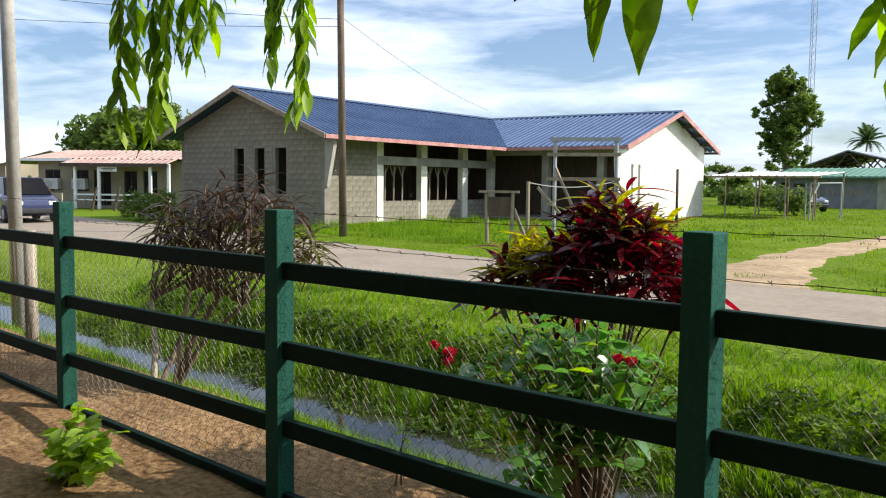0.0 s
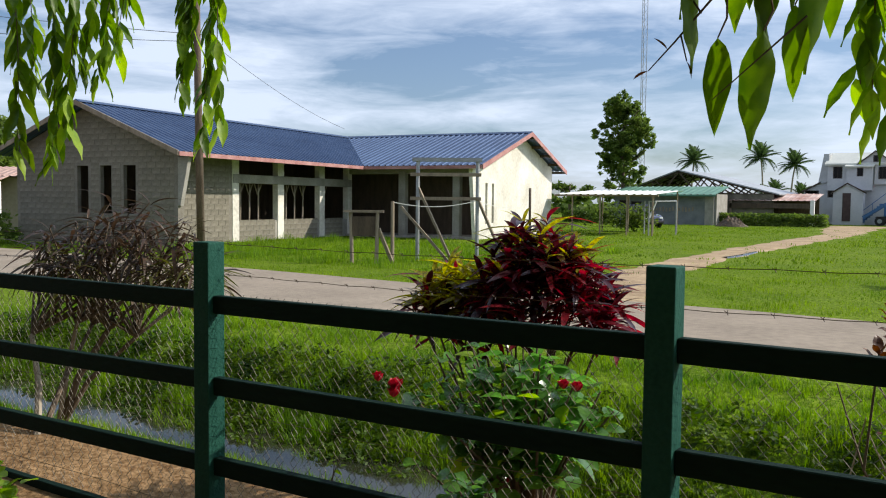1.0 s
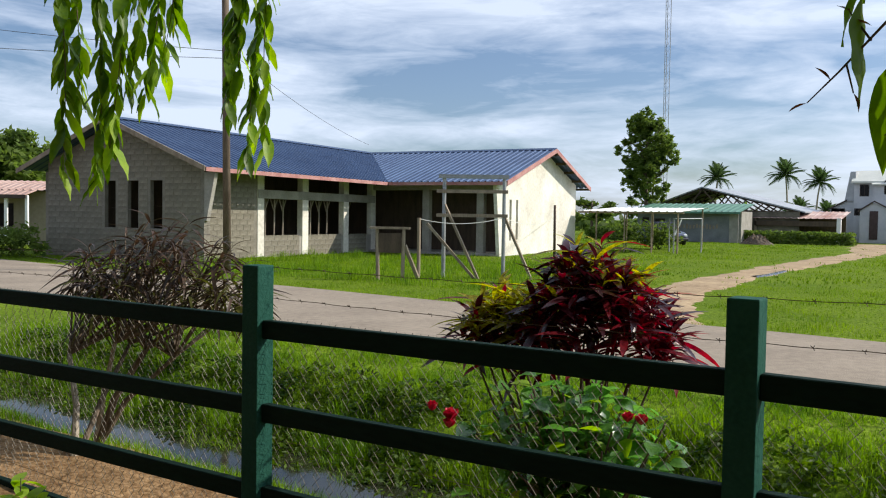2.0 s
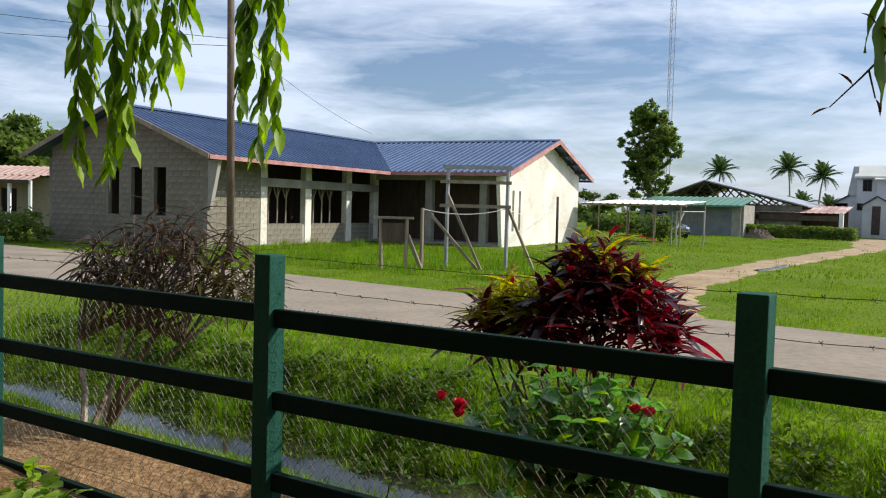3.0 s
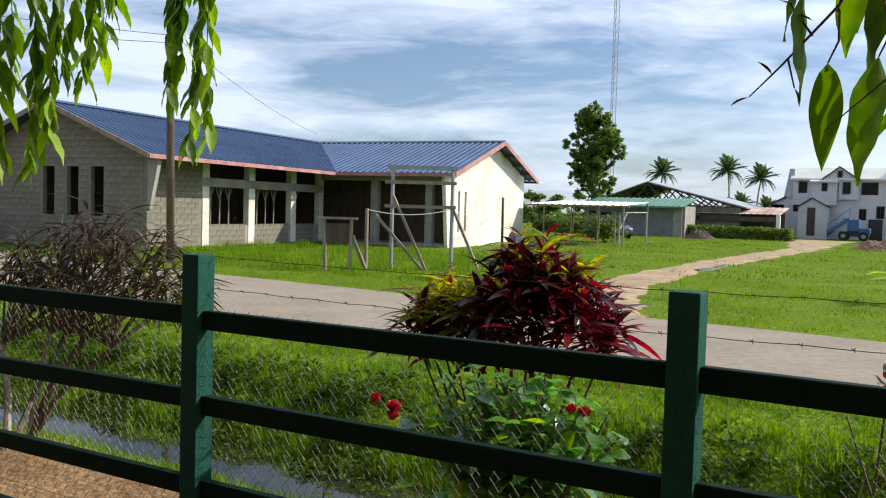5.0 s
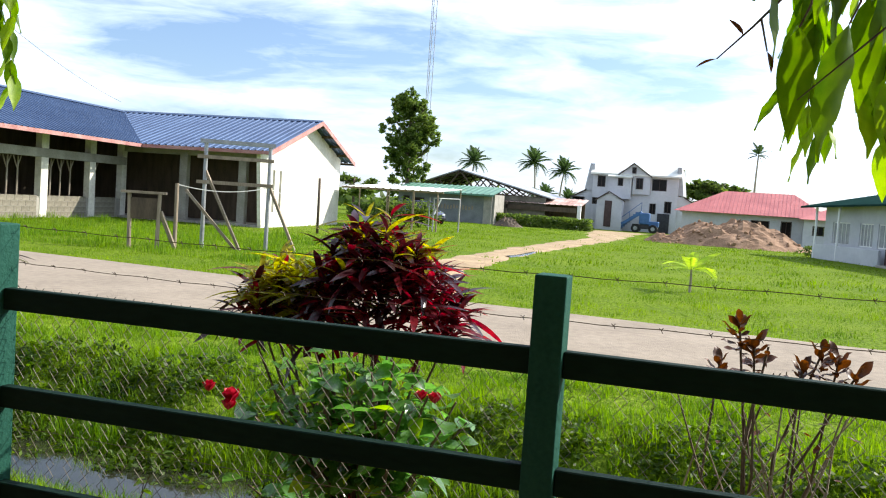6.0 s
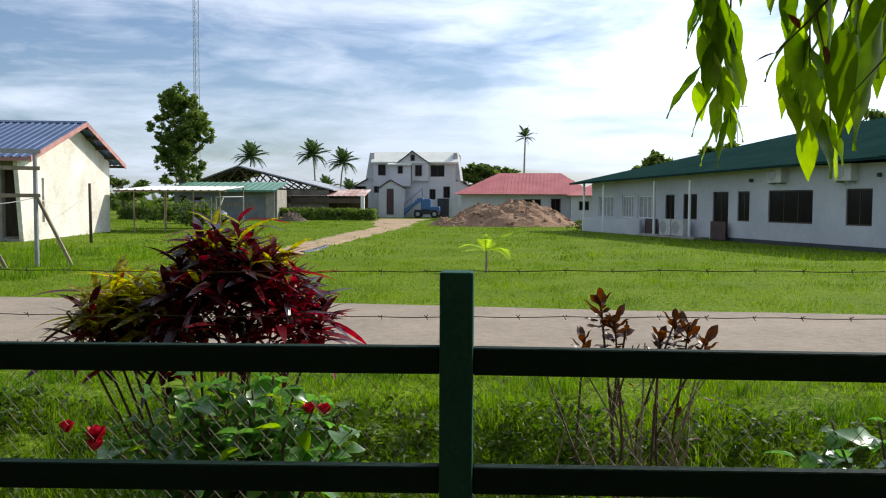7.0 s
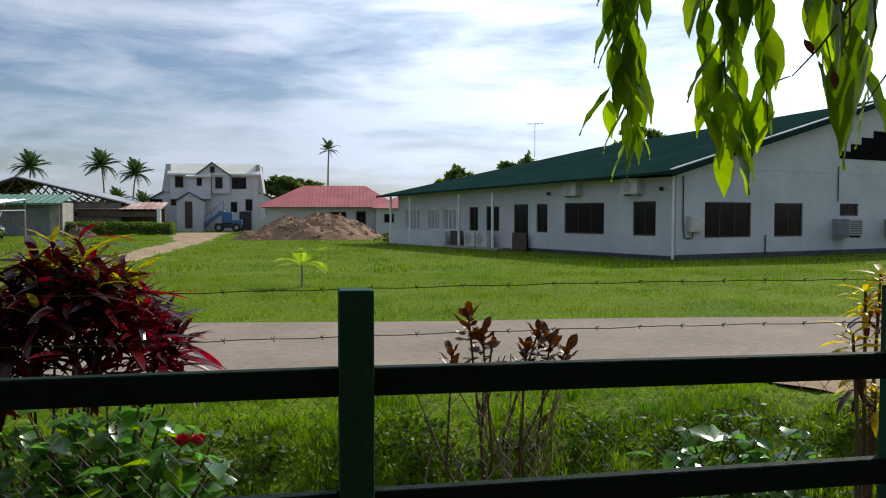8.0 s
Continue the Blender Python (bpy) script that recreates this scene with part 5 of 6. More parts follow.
for a, b in ((FL + Vector((0, 0, 2.0)), FL + way * 0.95 - nrm * 0.4), (FR + Vector((0, 0, 1.7)), FR + way * 0.75 - nrm * 0.3), (FL - way * 0.45 + Vector((0, 0, 1.45)), FL + way * 0.85 - nrm * 0.3)):
    plank("brace", a, b, 0.07, 0.05, M["wood"], frame_tall)

low_frame = thing("work_trestle", pose(-12.55, 14.3, GZ), "low rough timber trestle with a plank on top", "trestle")
for x, y, h, dx in ((-0.25, -0.2, 1.35, -0.05), (0.3, 0.1, 1.3, 0.03), (0.62, 0.35, 1.6, 0.0)):
    part("post", tube(bmesh.new(), (x, y, -0.1), (x + dx, y, h), 0.05, 0.045), M["wood"], low_frame)
plank("plank", (-0.45, -0.3, 1.33), (0.45, 0.2, 1.33), 0.06, 0.16, M["wood"], low_frame)
plank("brace", (0.35, 0.12, 0.9), (0.65, 0.3, 0.05), 0.1, 0.05, M["wood"], low_frame)
plank("dark_board", (-0.25, -0.2, 0.95), (0.3, 0.1, 0.95), 0.5, 0.03, M["darkwood"], low_frame)
line = thing("clothes_line", pose(0, 0, 0), "thin rope strung between frame posts", "rope")
a, b = Vector((-11.95, 14.65, 1.65)), Vector((-10.7, 16.75, 1.7))
wire_part("rope", [[tuple(a.lerp(b, k / 12) - Vector((0, 0, 0.14 * 4 * (k / 12) * (1 - k / 12)))) for k in range(13)],
                   [tuple(b.lerp(Vector((-17.8, 34, 1.9)), k / 10) - Vector((0, 0, 0.3 * 4 * (k / 10) * (1 - k / 10)))) for k in range(11)]], 0.012, M["plastic"], line)
pole("timber_post", (-14.6, 27.45, GZ - 0.1), (-14.62, 27.45, 2.24), 0.055, 0.05, M["darkwood"], "dark thin post standing before the sunlit gable", "post")

# carport beside the gable, pipe frames on the lawn
port = thing("carport", pose(-16.9, 38.2, GZ, 0, 0, 3), "open carport with a flat whitened sheet roof on thin poles", "carport")
ribbed("roof_sheet", [((xk, -0.6, 2.05), (xk, 4.4, 2.3)) for xk in rib_steps(-1.6, 3.9, 0.4)], M["whitezinc"], port, label="whitened sheet roof")
for x in (-0.6, 0.9, 2.3, 3.6):
    for y in (-0.4, 4.2):
        part("pole", tube(bmesh.new(), (x, y, -0.05), (x, y, 2.05 if y < 0 else 2.25), 0.04), M["wood"], port)
part("front_beam", boxes((-1.6, 3.9, -0.46, -0.38, 1.96, 2.05)), M["wood"], port)
bush_far = thing("bush", pose(-17.2, 43.5, GZ), "dense green bush under the carport", "bush")
leaf_cloud("foliage", clumps(1800, (0, 0, 0.75), (1.9, 1.0, 0.85), 30), 0.12, M["tree_leaf"], bush_far)
pipes = thing("pipe_frame", pose(-13.4, 41, GZ), "thin pipe frame with a pale bent bar on the lawn", "frame")
for x, y in ((-1.15, -0.6), (-0.35, -2.2), (0.6, -0.8)):
    part("pole", tube(bmesh.new(), (x, y, -0.05), (x, y, 1.75), 0.04), M["steel"], pipes)
part("cross_bar", tube(bmesh.new(), (-0.35, -2.2, 1.72), (0.6, -0.8, 1.75), 0.03), M["steel"], pipes)
part("bent_bar", tube(bmesh.new(), (-0.33, -2.15, 0.9), (-0.1, -1.85, 1.7), 0.04), M["whitezinc"], pipes)

# ---- fittings on the white building ----
for v, z in ((5.4, 2.4), (2.0, 2.4)):
    aircon(clinic, pose(-0.01, v, z, 0, 0, -90))
for v in (11.3, 12.3):
    aircon(clinic, pose(-0.3, v, 0.18, 0, 0, -90), 0.9, 0.72)


def wall_aircon(u):
    unit = part("window_cooler", hit_box(u, u + 0.85, -0.75, -0.003, 0.85, 1.5, 0.02), M["steel"], clinic, "grey metal window cooling unit")
    for k in range(6):
        part("louvre", boxes((u + 0.06, u + 0.79, -0.765, -0.752, 0.92 + 0.09 * k, 0.96 + 0.09 * k)), M["black"], unit)
    for ub in (u, u + 0.8):
        part("bracket", boxes((ub, ub + 0.05, -0.7, -0.003, 0.75, 0.845)), M["steel"], unit)


wall_aircon(8.6)
wall_aircon(12.1)
meter = part("meter_box", hit_box(0.5, 1.15, -0.2, -0.003, 1.05, 1.62, 0.02), M["plastic"], clinic, "off-white electric meter box")
part("meter_door", hit_box(0.56, 1.09, -0.215, -0.202, 1.1, 1.57, 0.004), M["plastic"], meter)
wire_part("conduit", [[(0.3, -0.03, 3.0), (0.3, -0.03, 1.4), (0.35, -0.03, 0.9), (0.5, -0.03, 0.82), (0.75, -0.03, 0.85), (0.8, -0.03, 1.04)], [(8.9, -0.03, 3.6), (8.9, -0.03, 2.2)], [(4.6, -0.03, 0.15), (4.6, -0.03, 0.9)]], 0.025, M["black"], clinic, "black cable conduit")
part("downpipe", tube(bmesh.new(), (-0.05, 0.1, 0.1), (-0.05, 0.1, 3.0), 0.045), M["trim"], clinic)
vent = bmesh.new()
for k, (a, b, z) in enumerate(((9.0, 14.8, 3.9), (9.7, 14.2, 4.2), (10.4, 13.6, 4.5), (11.2, 12.8, 4.8))):
    box(vent, a, b, -0.02, -0.003, z, z + 0.3)
part("gable_vent", vent, M["void"], clinic, "stepped dark gable vent")
part("wall_band", boxes((0.01, WR, -0.012, -0.003, 3.3, 3.36)), M["white"], clinic)
lamp_rows = ((0.6, 2.5), (7.0, 2.45))
for v, z in lamp_rows:
    part("wall_lamp", hit_box(-0.14, -0.003, v, v + 0.12, z, z + 0.14, 0.02), M["black"], clinic)
aerial = thing("roof_aerial", pose(10.75, 35.8, 4.3), "thin television aerial on a pole above the roof", "aerial")
wire_part("aerial_rods", [[(0, 0, 0), (0, 0, 1.6)], [(-0.4, 0, 1.55), (0.4, 0.1, 1.58)], [(-0.25, -0.2, 1.56), (-0.25, 0.2, 1.56)], [(0.1, -0.25, 1.57), (0.1, 0.25, 1.57)], [(0.35, -0.15, 1.58), (0.35, 0.15, 1.58)]], 0.014, M["steel"], aerial)
flowerbed = thing("bush", pose(5.0, 44.6, GZ), "small dark bush by the porch end", "bush")
leaf_cloud("foliage", clumps(500, (0, 0, 0.3), (0.8, 0.5, 0.35), 20), 0.08, M["tree_leaf"], flowerbed)


# ---- shrubs along the fence ----
def strap_leaves(kind, lengths, width, material, fold=0.25, droop=0.4, tip=1.4):
    return [leaf_mesh(kind, l_, width * (0.8 + 0.2 * k), fold, droop * (0.6 + 0.5 * k), material, 8, tip, 0.07, 0.55) for k, l_ in enumerate(lengths)]


CRO = {key: strap_leaves("croton_leaf", (0.11, 0.14, 0.175), 0.034, M[key], 0.4, 0.75, 0.72) for key in ("cro_red", "cro_dark", "cro_yel", "cro_gold")}
croton = thing("croton_bush", pose(-1.22, 1.38, ground_z(-1.22, 1.38)), "large croton bush with dark red leaves and yellow-green tips", "bush")
zc = 0.17 - ground_z(-1.22, 1.38)
rs = random.Random(3)
heads = []
for k in range(82):                              # main dome
    a, r_ = k * 2.399, math.sqrt((k + 0.5) / 82)
    heads.append((0.13 + math.cos(a) * r_ * 0.42, math.sin(a) * r_ * 0.36, zc + 0.88 + 0.4 * (1 - r_ ** 2.6) + rs.uniform(-0.07, 0.07)))
for k in range(34):                              # lower lobe beside it
    a, r_ = k * 2.399 + 1, math.sqrt((k + 0.5) / 34)
    heads.append((-0.4 + math.cos(a) * r_ * 0.26, math.sin(a) * r_ * 0.26, zc + 0.86 + 0.22 * (1 - r_ ** 2.5) + rs.uniform(-0.05, 0.05)))
heads += [(0.06, -0.08, zc + 1.38), (-0.04, 0.05, zc + 1.3), (0.13, 0.08, zc + 1.4), (0.22, -0.02, zc + 1.3), (0.56, -0.05, zc + 0.92), (0.54, 0.1, zc + 1.0)]
for hi_, (x, y, z) in enumerate(heads):
    if hi_ % 8 == 0:
        part("stem", bent(bmesh.new(), [(x * 0.15, y * 0.15, -0.05), (x * 0.5, y * 0.5, z * 0.5), (x, y, z)], 0.011, 0.005, 5), M["darkwood"], croton)
    topmost = z - zc
    for k in range(17):
        yaw = k * 2.4 + hi_
        f = k / 17
        if f > 0.5 and topmost > 1.12 and hi_ % 3 and rs.random() < 0.5:
            key = "cro_yel"
        elif f > 0.35 and x < -0.16 and topmost > 0.93 and rs.random() < 0.85:
            key = "cro_yel"
        else:
            key = "cro_red" if rs.random() < (0.7 if x > 0.3 else 0.42) else "cro_dark"
        m = turned((x, y, z - 0.15 * (1 - f)), yaw, 0.2 + 1.15 * f + rs.uniform(-0.3, 0.3), rs.uniform(-0.6, 0.6), rs.uniform(0.75, 1.15))
        put_leaf(CRO[key][k % 3], m, croton)

HIB = [leaf_mesh("hibiscus_leaf", l_, w_, 0.3, 0.3, M["hib_leaf"], 5, 1.1) for l_, w_ in ((0.08, 0.058), (0.105, 0.075), (0.13, 0.092))]
HIB_PALE = [leaf_mesh("hibiscus_leaf", 0.095, 0.06, 0.25, 0.35, M["lime_leaf"], 5, 1.1)]
LIME = [leaf_mesh("seedling_leaf", l_, w_, 0.25, 0.25, M["lime_leaf"], 5, 1.1) for l_, w_ in ((0.1, 0.062), (0.125, 0.078))]


def leafy_shrub(name, x, y, label, stalks, meshes, per, seed, category="bush", stem=0.012, low=0.35):
    """Woody stalks from one root, each with leaves along its upper part; stalks: tips relative to the root."""
    t = thing(name, pose(x, y, ground_z(x, y)), label, category)
    q = random.Random(seed)
    for s, tip in enumerate(stalks):
        tip = Vector(tip)
        mid = Vector((tip.x * 0.35 + q.uniform(-0.04, 0.04), tip.y * 0.35, tip.z * 0.55))
        part("stem", bent(bmesh.new(), [(q.uniform(-0.03, 0.03), q.uniform(-0.03, 0.03), -0.06), tuple(mid), tuple(tip)], stem, stem * 0.35, 6), M["bark"], t)
        for k in range(per):
            f = low + (1 - low) * (k + q.random()) / per
            p = mid.lerp(tip, (f - 0.55) / 0.45) if f > 0.55 else Vector((0, 0, 0)).lerp(mid, f / 0.55)
            p = p + Vector((q.uniform(-0.05, 0.05), q.uniform(-0.05, 0.05), q.uniform(-0.04, 0.04)))
            put_leaf(meshes[k % len(meshes)], turned(p, q.uniform(0, 6.28), q.uniform(-0.5, 0.6), q.uniform(-0.6, 0.6), q.uniform(0.75, 1.25)), t)
    return t


hib_rs = random.Random(41)
hib_tips = []
for k in range(34):
    a, r_ = k * 2.399, math.sqrt((k + 0.5) / 34)
    hib_tips.append((-0.08 + math.cos(a) * r_ * 0.56, -0.08 + math.sin(a) * r_ * 0.3, 1.1 - 0.36 * r_ ** 2 + hib_rs.uniform(-0.12, 0.05)))
hib = leafy_shrub("hibiscus_bush", -0.8, 0.74, "leafy green hibiscus bush with a few red flowers", hib_tips, HIB + HIB[:2] + HIB_PALE, 21, 11, low=0.5)
petal = leaf_mesh("petal", 0.05, 0.045, 0.4, -0.2, M["flower"], 4, 0.9)


def bloom(x, y, z, parent, size=1.0, yaw=0.0):
    m0 = parent.matrix_world.inverted() @ Matrix.Translation((x, y, z))
    for k in range(7):
        put_leaf(petal, m0 @ turned((0, 0, -0.02), yaw + k * 0.9, 0.75 + 0.35 * (k % 2), 0.2, size * 1.15), parent, "petal")


bpy.context.view_layer.update()
bloom(-1.373, 0.294, 0.85, hib, 0.85, 0.3)
bloom(-1.251, 0.264, 0.83, hib, 1.05, 1.1)
bloom(-1.25, 0.25, 0.8, hib, 0.9, 2.1)
bloom(-0.53, 0.5, 0.885, hib, 0.8, 0.6)
bloom(-0.475, 0.51, 0.88, hib, 0.85, 2.2)
bloom(-0.9, 0.7, 0.35, hib, 0.5, 0.1)

BRZ = [leaf_mesh("bronze_leaf", l_, w_, 0.35, 0.15, M["cro_bronze"], 6, 0.75, 0.12) for l_, w_ in ((0.085, 0.042), (0.115, 0.048))]
bronze = thing("bronze_croton", pose(0.75, 1.32, ground_z(0.75, 1.32)), "sparse croton with bare stems and bronze leaf tufts", "bush")
gz_ = ground_z(0.75, 1.32)
q = random.Random(5)
tips = [(-0.09, -0.02, 1.22), (-0.02, 0.0, 1.13), (-0.16, 0.02, 1.02), (0.26, 0.02, 1.12), (0.33, 0.05, 1.08), (0.18, -0.05, 1.05), (0.04, 0.02, 1.12), (0.4, 0.02, 1.03)]
for k, (x, y, z) in enumerate(tips):
    z -= gz_
    mid = (x * 0.6 + q.uniform(-0.12, 0.12), y + q.uniform(-0.08, 0.08), z * q.uniform(0.45, 0.65))
    part("stem", bent(bmesh.new(), [(x * 0.3, y, -0.05), (x * 0.4 + q.uniform(-0.05, 0.05), y, mid[2] * 0.5), mid, (x, y, z)], 0.009, 0.005, 6), M["bark"], bronze)
    tube(bm := bmesh.new(), mid, (mid[0] + q.uniform(-0.2, 0.2), y + 0.05, mid[2] + 0.35), 0.006, 0.003, 5)
    part("side_twig", bm, M["bark"], bronze)
    for j in range(2):
        part("side_twig", bent(bmesh.new(), [(x * 0.4, y, z * 0.2), (x * 0.7 + q.uniform(-0.18, 0.18), y + q.uniform(-0.1, 0.1), z * q.uniform(0.4, 0.6)), (x + q.uniform(-0.24, 0.24), y + 0.03, z * q.uniform(0.7, 0.95))], 0.007, 0.003, 5), M["palebark"], bronze)
    n_l = 16 if k != 6 else 3
    for j in range(n_l):
        put_leaf(BRZ[j % 2], turned((x, y, z - 0.14 * (1 - j / n_l)), j * 2.4 + k, 0.1 + 1.1 * j / n_l, q.uniform(-0.4, 0.4), q.uniform(0.6, 1.1)), bronze)
for k in range(30):
    put_leaf(BRZ[k % 2], turned((q.uniform(-0.2, 0.45), q.uniform(-0.1, 0.1), q.uniform(0.35, 0.9) - gz_), q.uniform(0, 6.3), q.uniform(-0.6, 0.4), 0, q.uniform(0.35, 0.7)), bronze)

leafy_shrub("hibiscus_bush", 1.85, 0.9, "low leafy green bush catching sunlight behind the fence",
            [(-0.5, 0.05, 0.6), (-0.35, 0.15, 0.7), (0.35, 0.1, 0.75), (0.05, 0.15, 0.8), (-0.2, -0.15, 0.75), (0.15, -0.15, 0.75), (-0.45, -0.05, 0.45), (0.3, -0.1, 0.5), (-0.4, 0, 0.75), (-0.25, 0.1, 0.85), (-0.1, 0, 0.88), (0.1, 0.05, 0.85), (0.25, 0, 0.8), (-0.3, -0.1, 0.6), (0.0, -0.15, 0.65), (0.2, -0.1, 0.6), (-0.15, 0.1, 0.5)], HIB, 22, 21)
leafy_shrub("hibiscus_bush", -1.25, 0.95, "low dark leafy shrub on the ditch bank", [(-0.3, 0, 0.3), (-0.1, 0.1, 0.4), (0.15, 0.05, 0.35), (0.3, -0.05, 0.3), (0.0, -0.15, 0.3), (-0.2, 0.15, 0.25)], HIB, 12, 23)
yellow = thing("croton_bush", pose(2.66, 1.2, ground_z(2.66, 1.2)), "croton bush with bright yellow leaf tufts by a post", "bush")
for k, (x, y, z) in enumerate(((-0.02, 0, 1.5), (0.1, 0.05, 1.58), (-0.12, -0.05, 1.3), (0.12, -0.02, 1.28), (-0.02, 0.05, 1.12), (0.25, 0.05, 1.45), (0.05, 0, 1.0))):
    part("stem", bent(bmesh.new(), [(x * 0.3, y, -0.05), (x * 0.6, y, z * 0.5), (x, y, z)], 0.014, 0.007, 6), M["bark"], yellow)
    for j in range(22):
        key = "cro_gold" if j > 5 else ("cro_red" if k % 2 else "cro_dark")
        put_leaf(CRO[key][j % 2], turned((x, y, z - 0.16 * (1 - j / 22)), j * 2.4 + k, -0.2 + 1.2 * (j / 22), q.uniform(-0.4, 0.4), q.uniform(0.8, 1.15)), yellow)

STRAP = [leaf_mesh("strap_leaf", l_, 0.027, 0.25, d_, M[key], 6, 1.1) for key in ("cordy", "cordy", "cordy_green") for l_, d_ in ((0.2, 0.35), (0.25, 0.75), (0.28, 1.1))]
CX, CY = -4.85, 0.98
g0 = ground_z(CX, CY)
cord = thing("cordyline_bush", pose(CX, CY, g0), "tall straggly bush with narrow dark reddish strap leaves", "bush")
q = random.Random(9)
limbs = [((0.22, 0.2, 0.75), 0.034), ((0.05, 0.05, 0.8), 0.026), ((0.42, 0.3, 0.7), 0.026), ((-0.3, -0.1, 0.7), 0.03), ((-0.12, 0.3, 0.75), 0.024)]
for k, ((x, y, z), r_) in enumerate(limbs):
    foot = (-0.16, 0.02) if k < 3 else (0.08, -0.3)
    part("stem", bent(bmesh.new(), [(foot[0], foot[1], -0.06), (foot[0] * 0.5 + x * 0.35, foot[1] * 0.5 + y * 0.4, z * 0.5), (x, y, z)], r_, r_ * 0.6, 7), M["palebark" if k % 2 else "bark"], cord)
for k in range(84):
    lx, ly, lz = limbs[k % 5][0]
    a = q.uniform(0, 6.28)
    rr = math.sqrt(q.random())
    hx_, hy_ = 0.02 + math.cos(a) * rr * 0.98, 0.5 + math.sin(a) * rr * 0.6
    hz_ = (0.86 + 0.8 * (1 - 0.75 * rr ** 3) * q.uniform(0.25, 1.0) + 0.06 * q.random()) - g0 + 0.01
    mid = ((lx + hx_) / 2 + q.uniform(-0.1, 0.1), (ly + hy_) / 2, (lz + hz_) / 2 + q.uniform(-0.06, 0.08))
    part("stem", bent(bmesh.new(), [(lx, ly, lz), mid, (hx_, hy_, hz_)], 0.011, 0.005, 5), M["bark"], cord)
    for j in range(12):
        low_ = hz_ + g0 < 1.25 and q.random() < 0.6
        put_leaf(STRAP[(6 if low_ else 3 * (k % 2)) + j % 3], turned((hx_, hy_, hz_ - 0.15 * (1 - j / 12)), j * 2.4 + k, -0.25 + 1.35 * (j / 12) ** 1.3 + q.uniform(-0.25, 0.25), q.uniform(-0.5, 0.5), q.uniform(0.65, 1.1)), cord)

leafy_shrub("seedling", -3.27, -0.55, "small bright green seedling bush on bare soil", [(-0.14, 0, 0.3), (-0.08, 0.05, 0.4), (0.16, 0.02, 0.32), (0.25, -0.04, 0.26), (-0.27, -0.03, 0.2), (0.08, -0.1, 0.28), (-0.08, -0.1, 0.26), (0.3, 0.0, 0.18), (-0.24, 0.05, 0.28), (0.2, 0.1, 0.3), (0.0, 0.1, 0.3)],
            LIME, 17, 31, "seedling", 0.007, 0.25)
SPRIG = [leaf_mesh("seedling_leaf", 0.045, 0.03, 0.25, 0.25, M["lime_leaf"], 4, 1.1)]
leafy_shrub("seedling", -1.95, 0.62, "thin pale seedling with one leafy tip", [(0.04, 0.0, 0.3), (0.06, 0.02, 0.34)], SPRIG, 4, 33, "seedling", 0.006, 0.8)


# ---- hanging branches of the tree above ----
def broad_leaf(length, width, bend, material, rows=12):
    """A broad leaf with a drawn-out tip and a slightly waved edge."""
    verts, faces = [], []
    for k in range(rows + 1):
        f = k / rows
        w = width * 0.5 * (math.sin(math.pi * f ** 0.8) ** 0.85 * (1 - 0.45 * f ** 3) if 0 < f < 0.99 else 0.01)
        z, ripple = bend * length * math.sin(f * 2.2) * f, 0.05 * width * math.sin(f * 17)
        verts += [(length * f, -w, z + 0.22 * w + ripple), (length * f, -w * 0.5, z + 0.08 * w), (length * f, 0, z), (length * f, w * 0.5, z + 0.08 * w), (length * f, w, z + 0.22 * w - ripple)]
    for k in range(rows):
        for c in range(4):
            a = 5 * k + c
            faces.append((a, a + 5, a + 6, a + 1))
    me = sheet_mesh("broad_leaf", verts, faces, material)
    me.shade_smooth()
    return me


HANG = [broad_leaf(l_, w_, d_, M["hang_leaf"], 8) for l_, w_, d_ in ((0.13, 0.046, 0.1), (0.155, 0.052, 0.2), (0.115, 0.042, -0.12))]
# brighter leaf copies: sunlight on the lower tips is put into their colour
HANG_SUNLIT = [broad_leaf(l_, w_, d_, M["lime_leaf"], 8) for l_, w_, d_ in ((0.13, 0.048, 0.1), (0.155, 0.054, 0.2), (0.115, 0.044, -0.12))]
shade_tree = thing("shade_tree", pose(1.5, -4.8, -0.06), "overhanging tree with long drooping leafy branches", "tree")
SX, SY, SZ = 1.5, -4.8, -0.06
part("trunk", bent(bmesh.new(), [(0, 0, -0.1), (0.05, 0.03, 1.4), (-0.05, 0.06, 3.2)], 0.17, 0.12, 10), M["bark"], shade_tree)
q = random.Random(17)


def strand(x, y, z_top, z_low, count, size, sway=0.04):
    """A hanging twig with leaves drooping along it."""
    x, y, z_top, z_low = x - SX, y - SY, z_top - SZ, z_low - SZ
    pts = []
    for k in range(9):
        f = k / 8
        pts.append((x + sway * math.sin(f * 3 + x * 5), y + sway * 0.6 * math.sin(f * 2.2 + 1), z_top + (z_low - z_top) * f))
    part("twig", bent(bmesh.new(), pts, 0.004, 0.0015, 5), M["bark"], shade_tree)
    for k in range(count):
        f = (k + q.random() * 0.8) / count
        i = min(7, int(f * 8))
        p = Vector(pts[i]).lerp(Vector(pts[i + 1]), f * 8 - i)
        p += Vector((q.uniform(-0.015, 0.015), q.uniform(-0.015, 0.015), 0))
        # sunlit-coloured copies get likelier towards the low end of far strands
        put_leaf((HANG_SUNLIT if q.random() < 0.1 + 0.45 * max(0.0, f - 0.45) * (y - 0.0 > 3) * 2 else HANG)[k % 3], turned(p, q.uniform(0, 6.28), -q.uniform(1.15, 1.52), q.uniform(-0.7, 0.7), size * q.uniform(0.8, 1.2)), shade_tree)


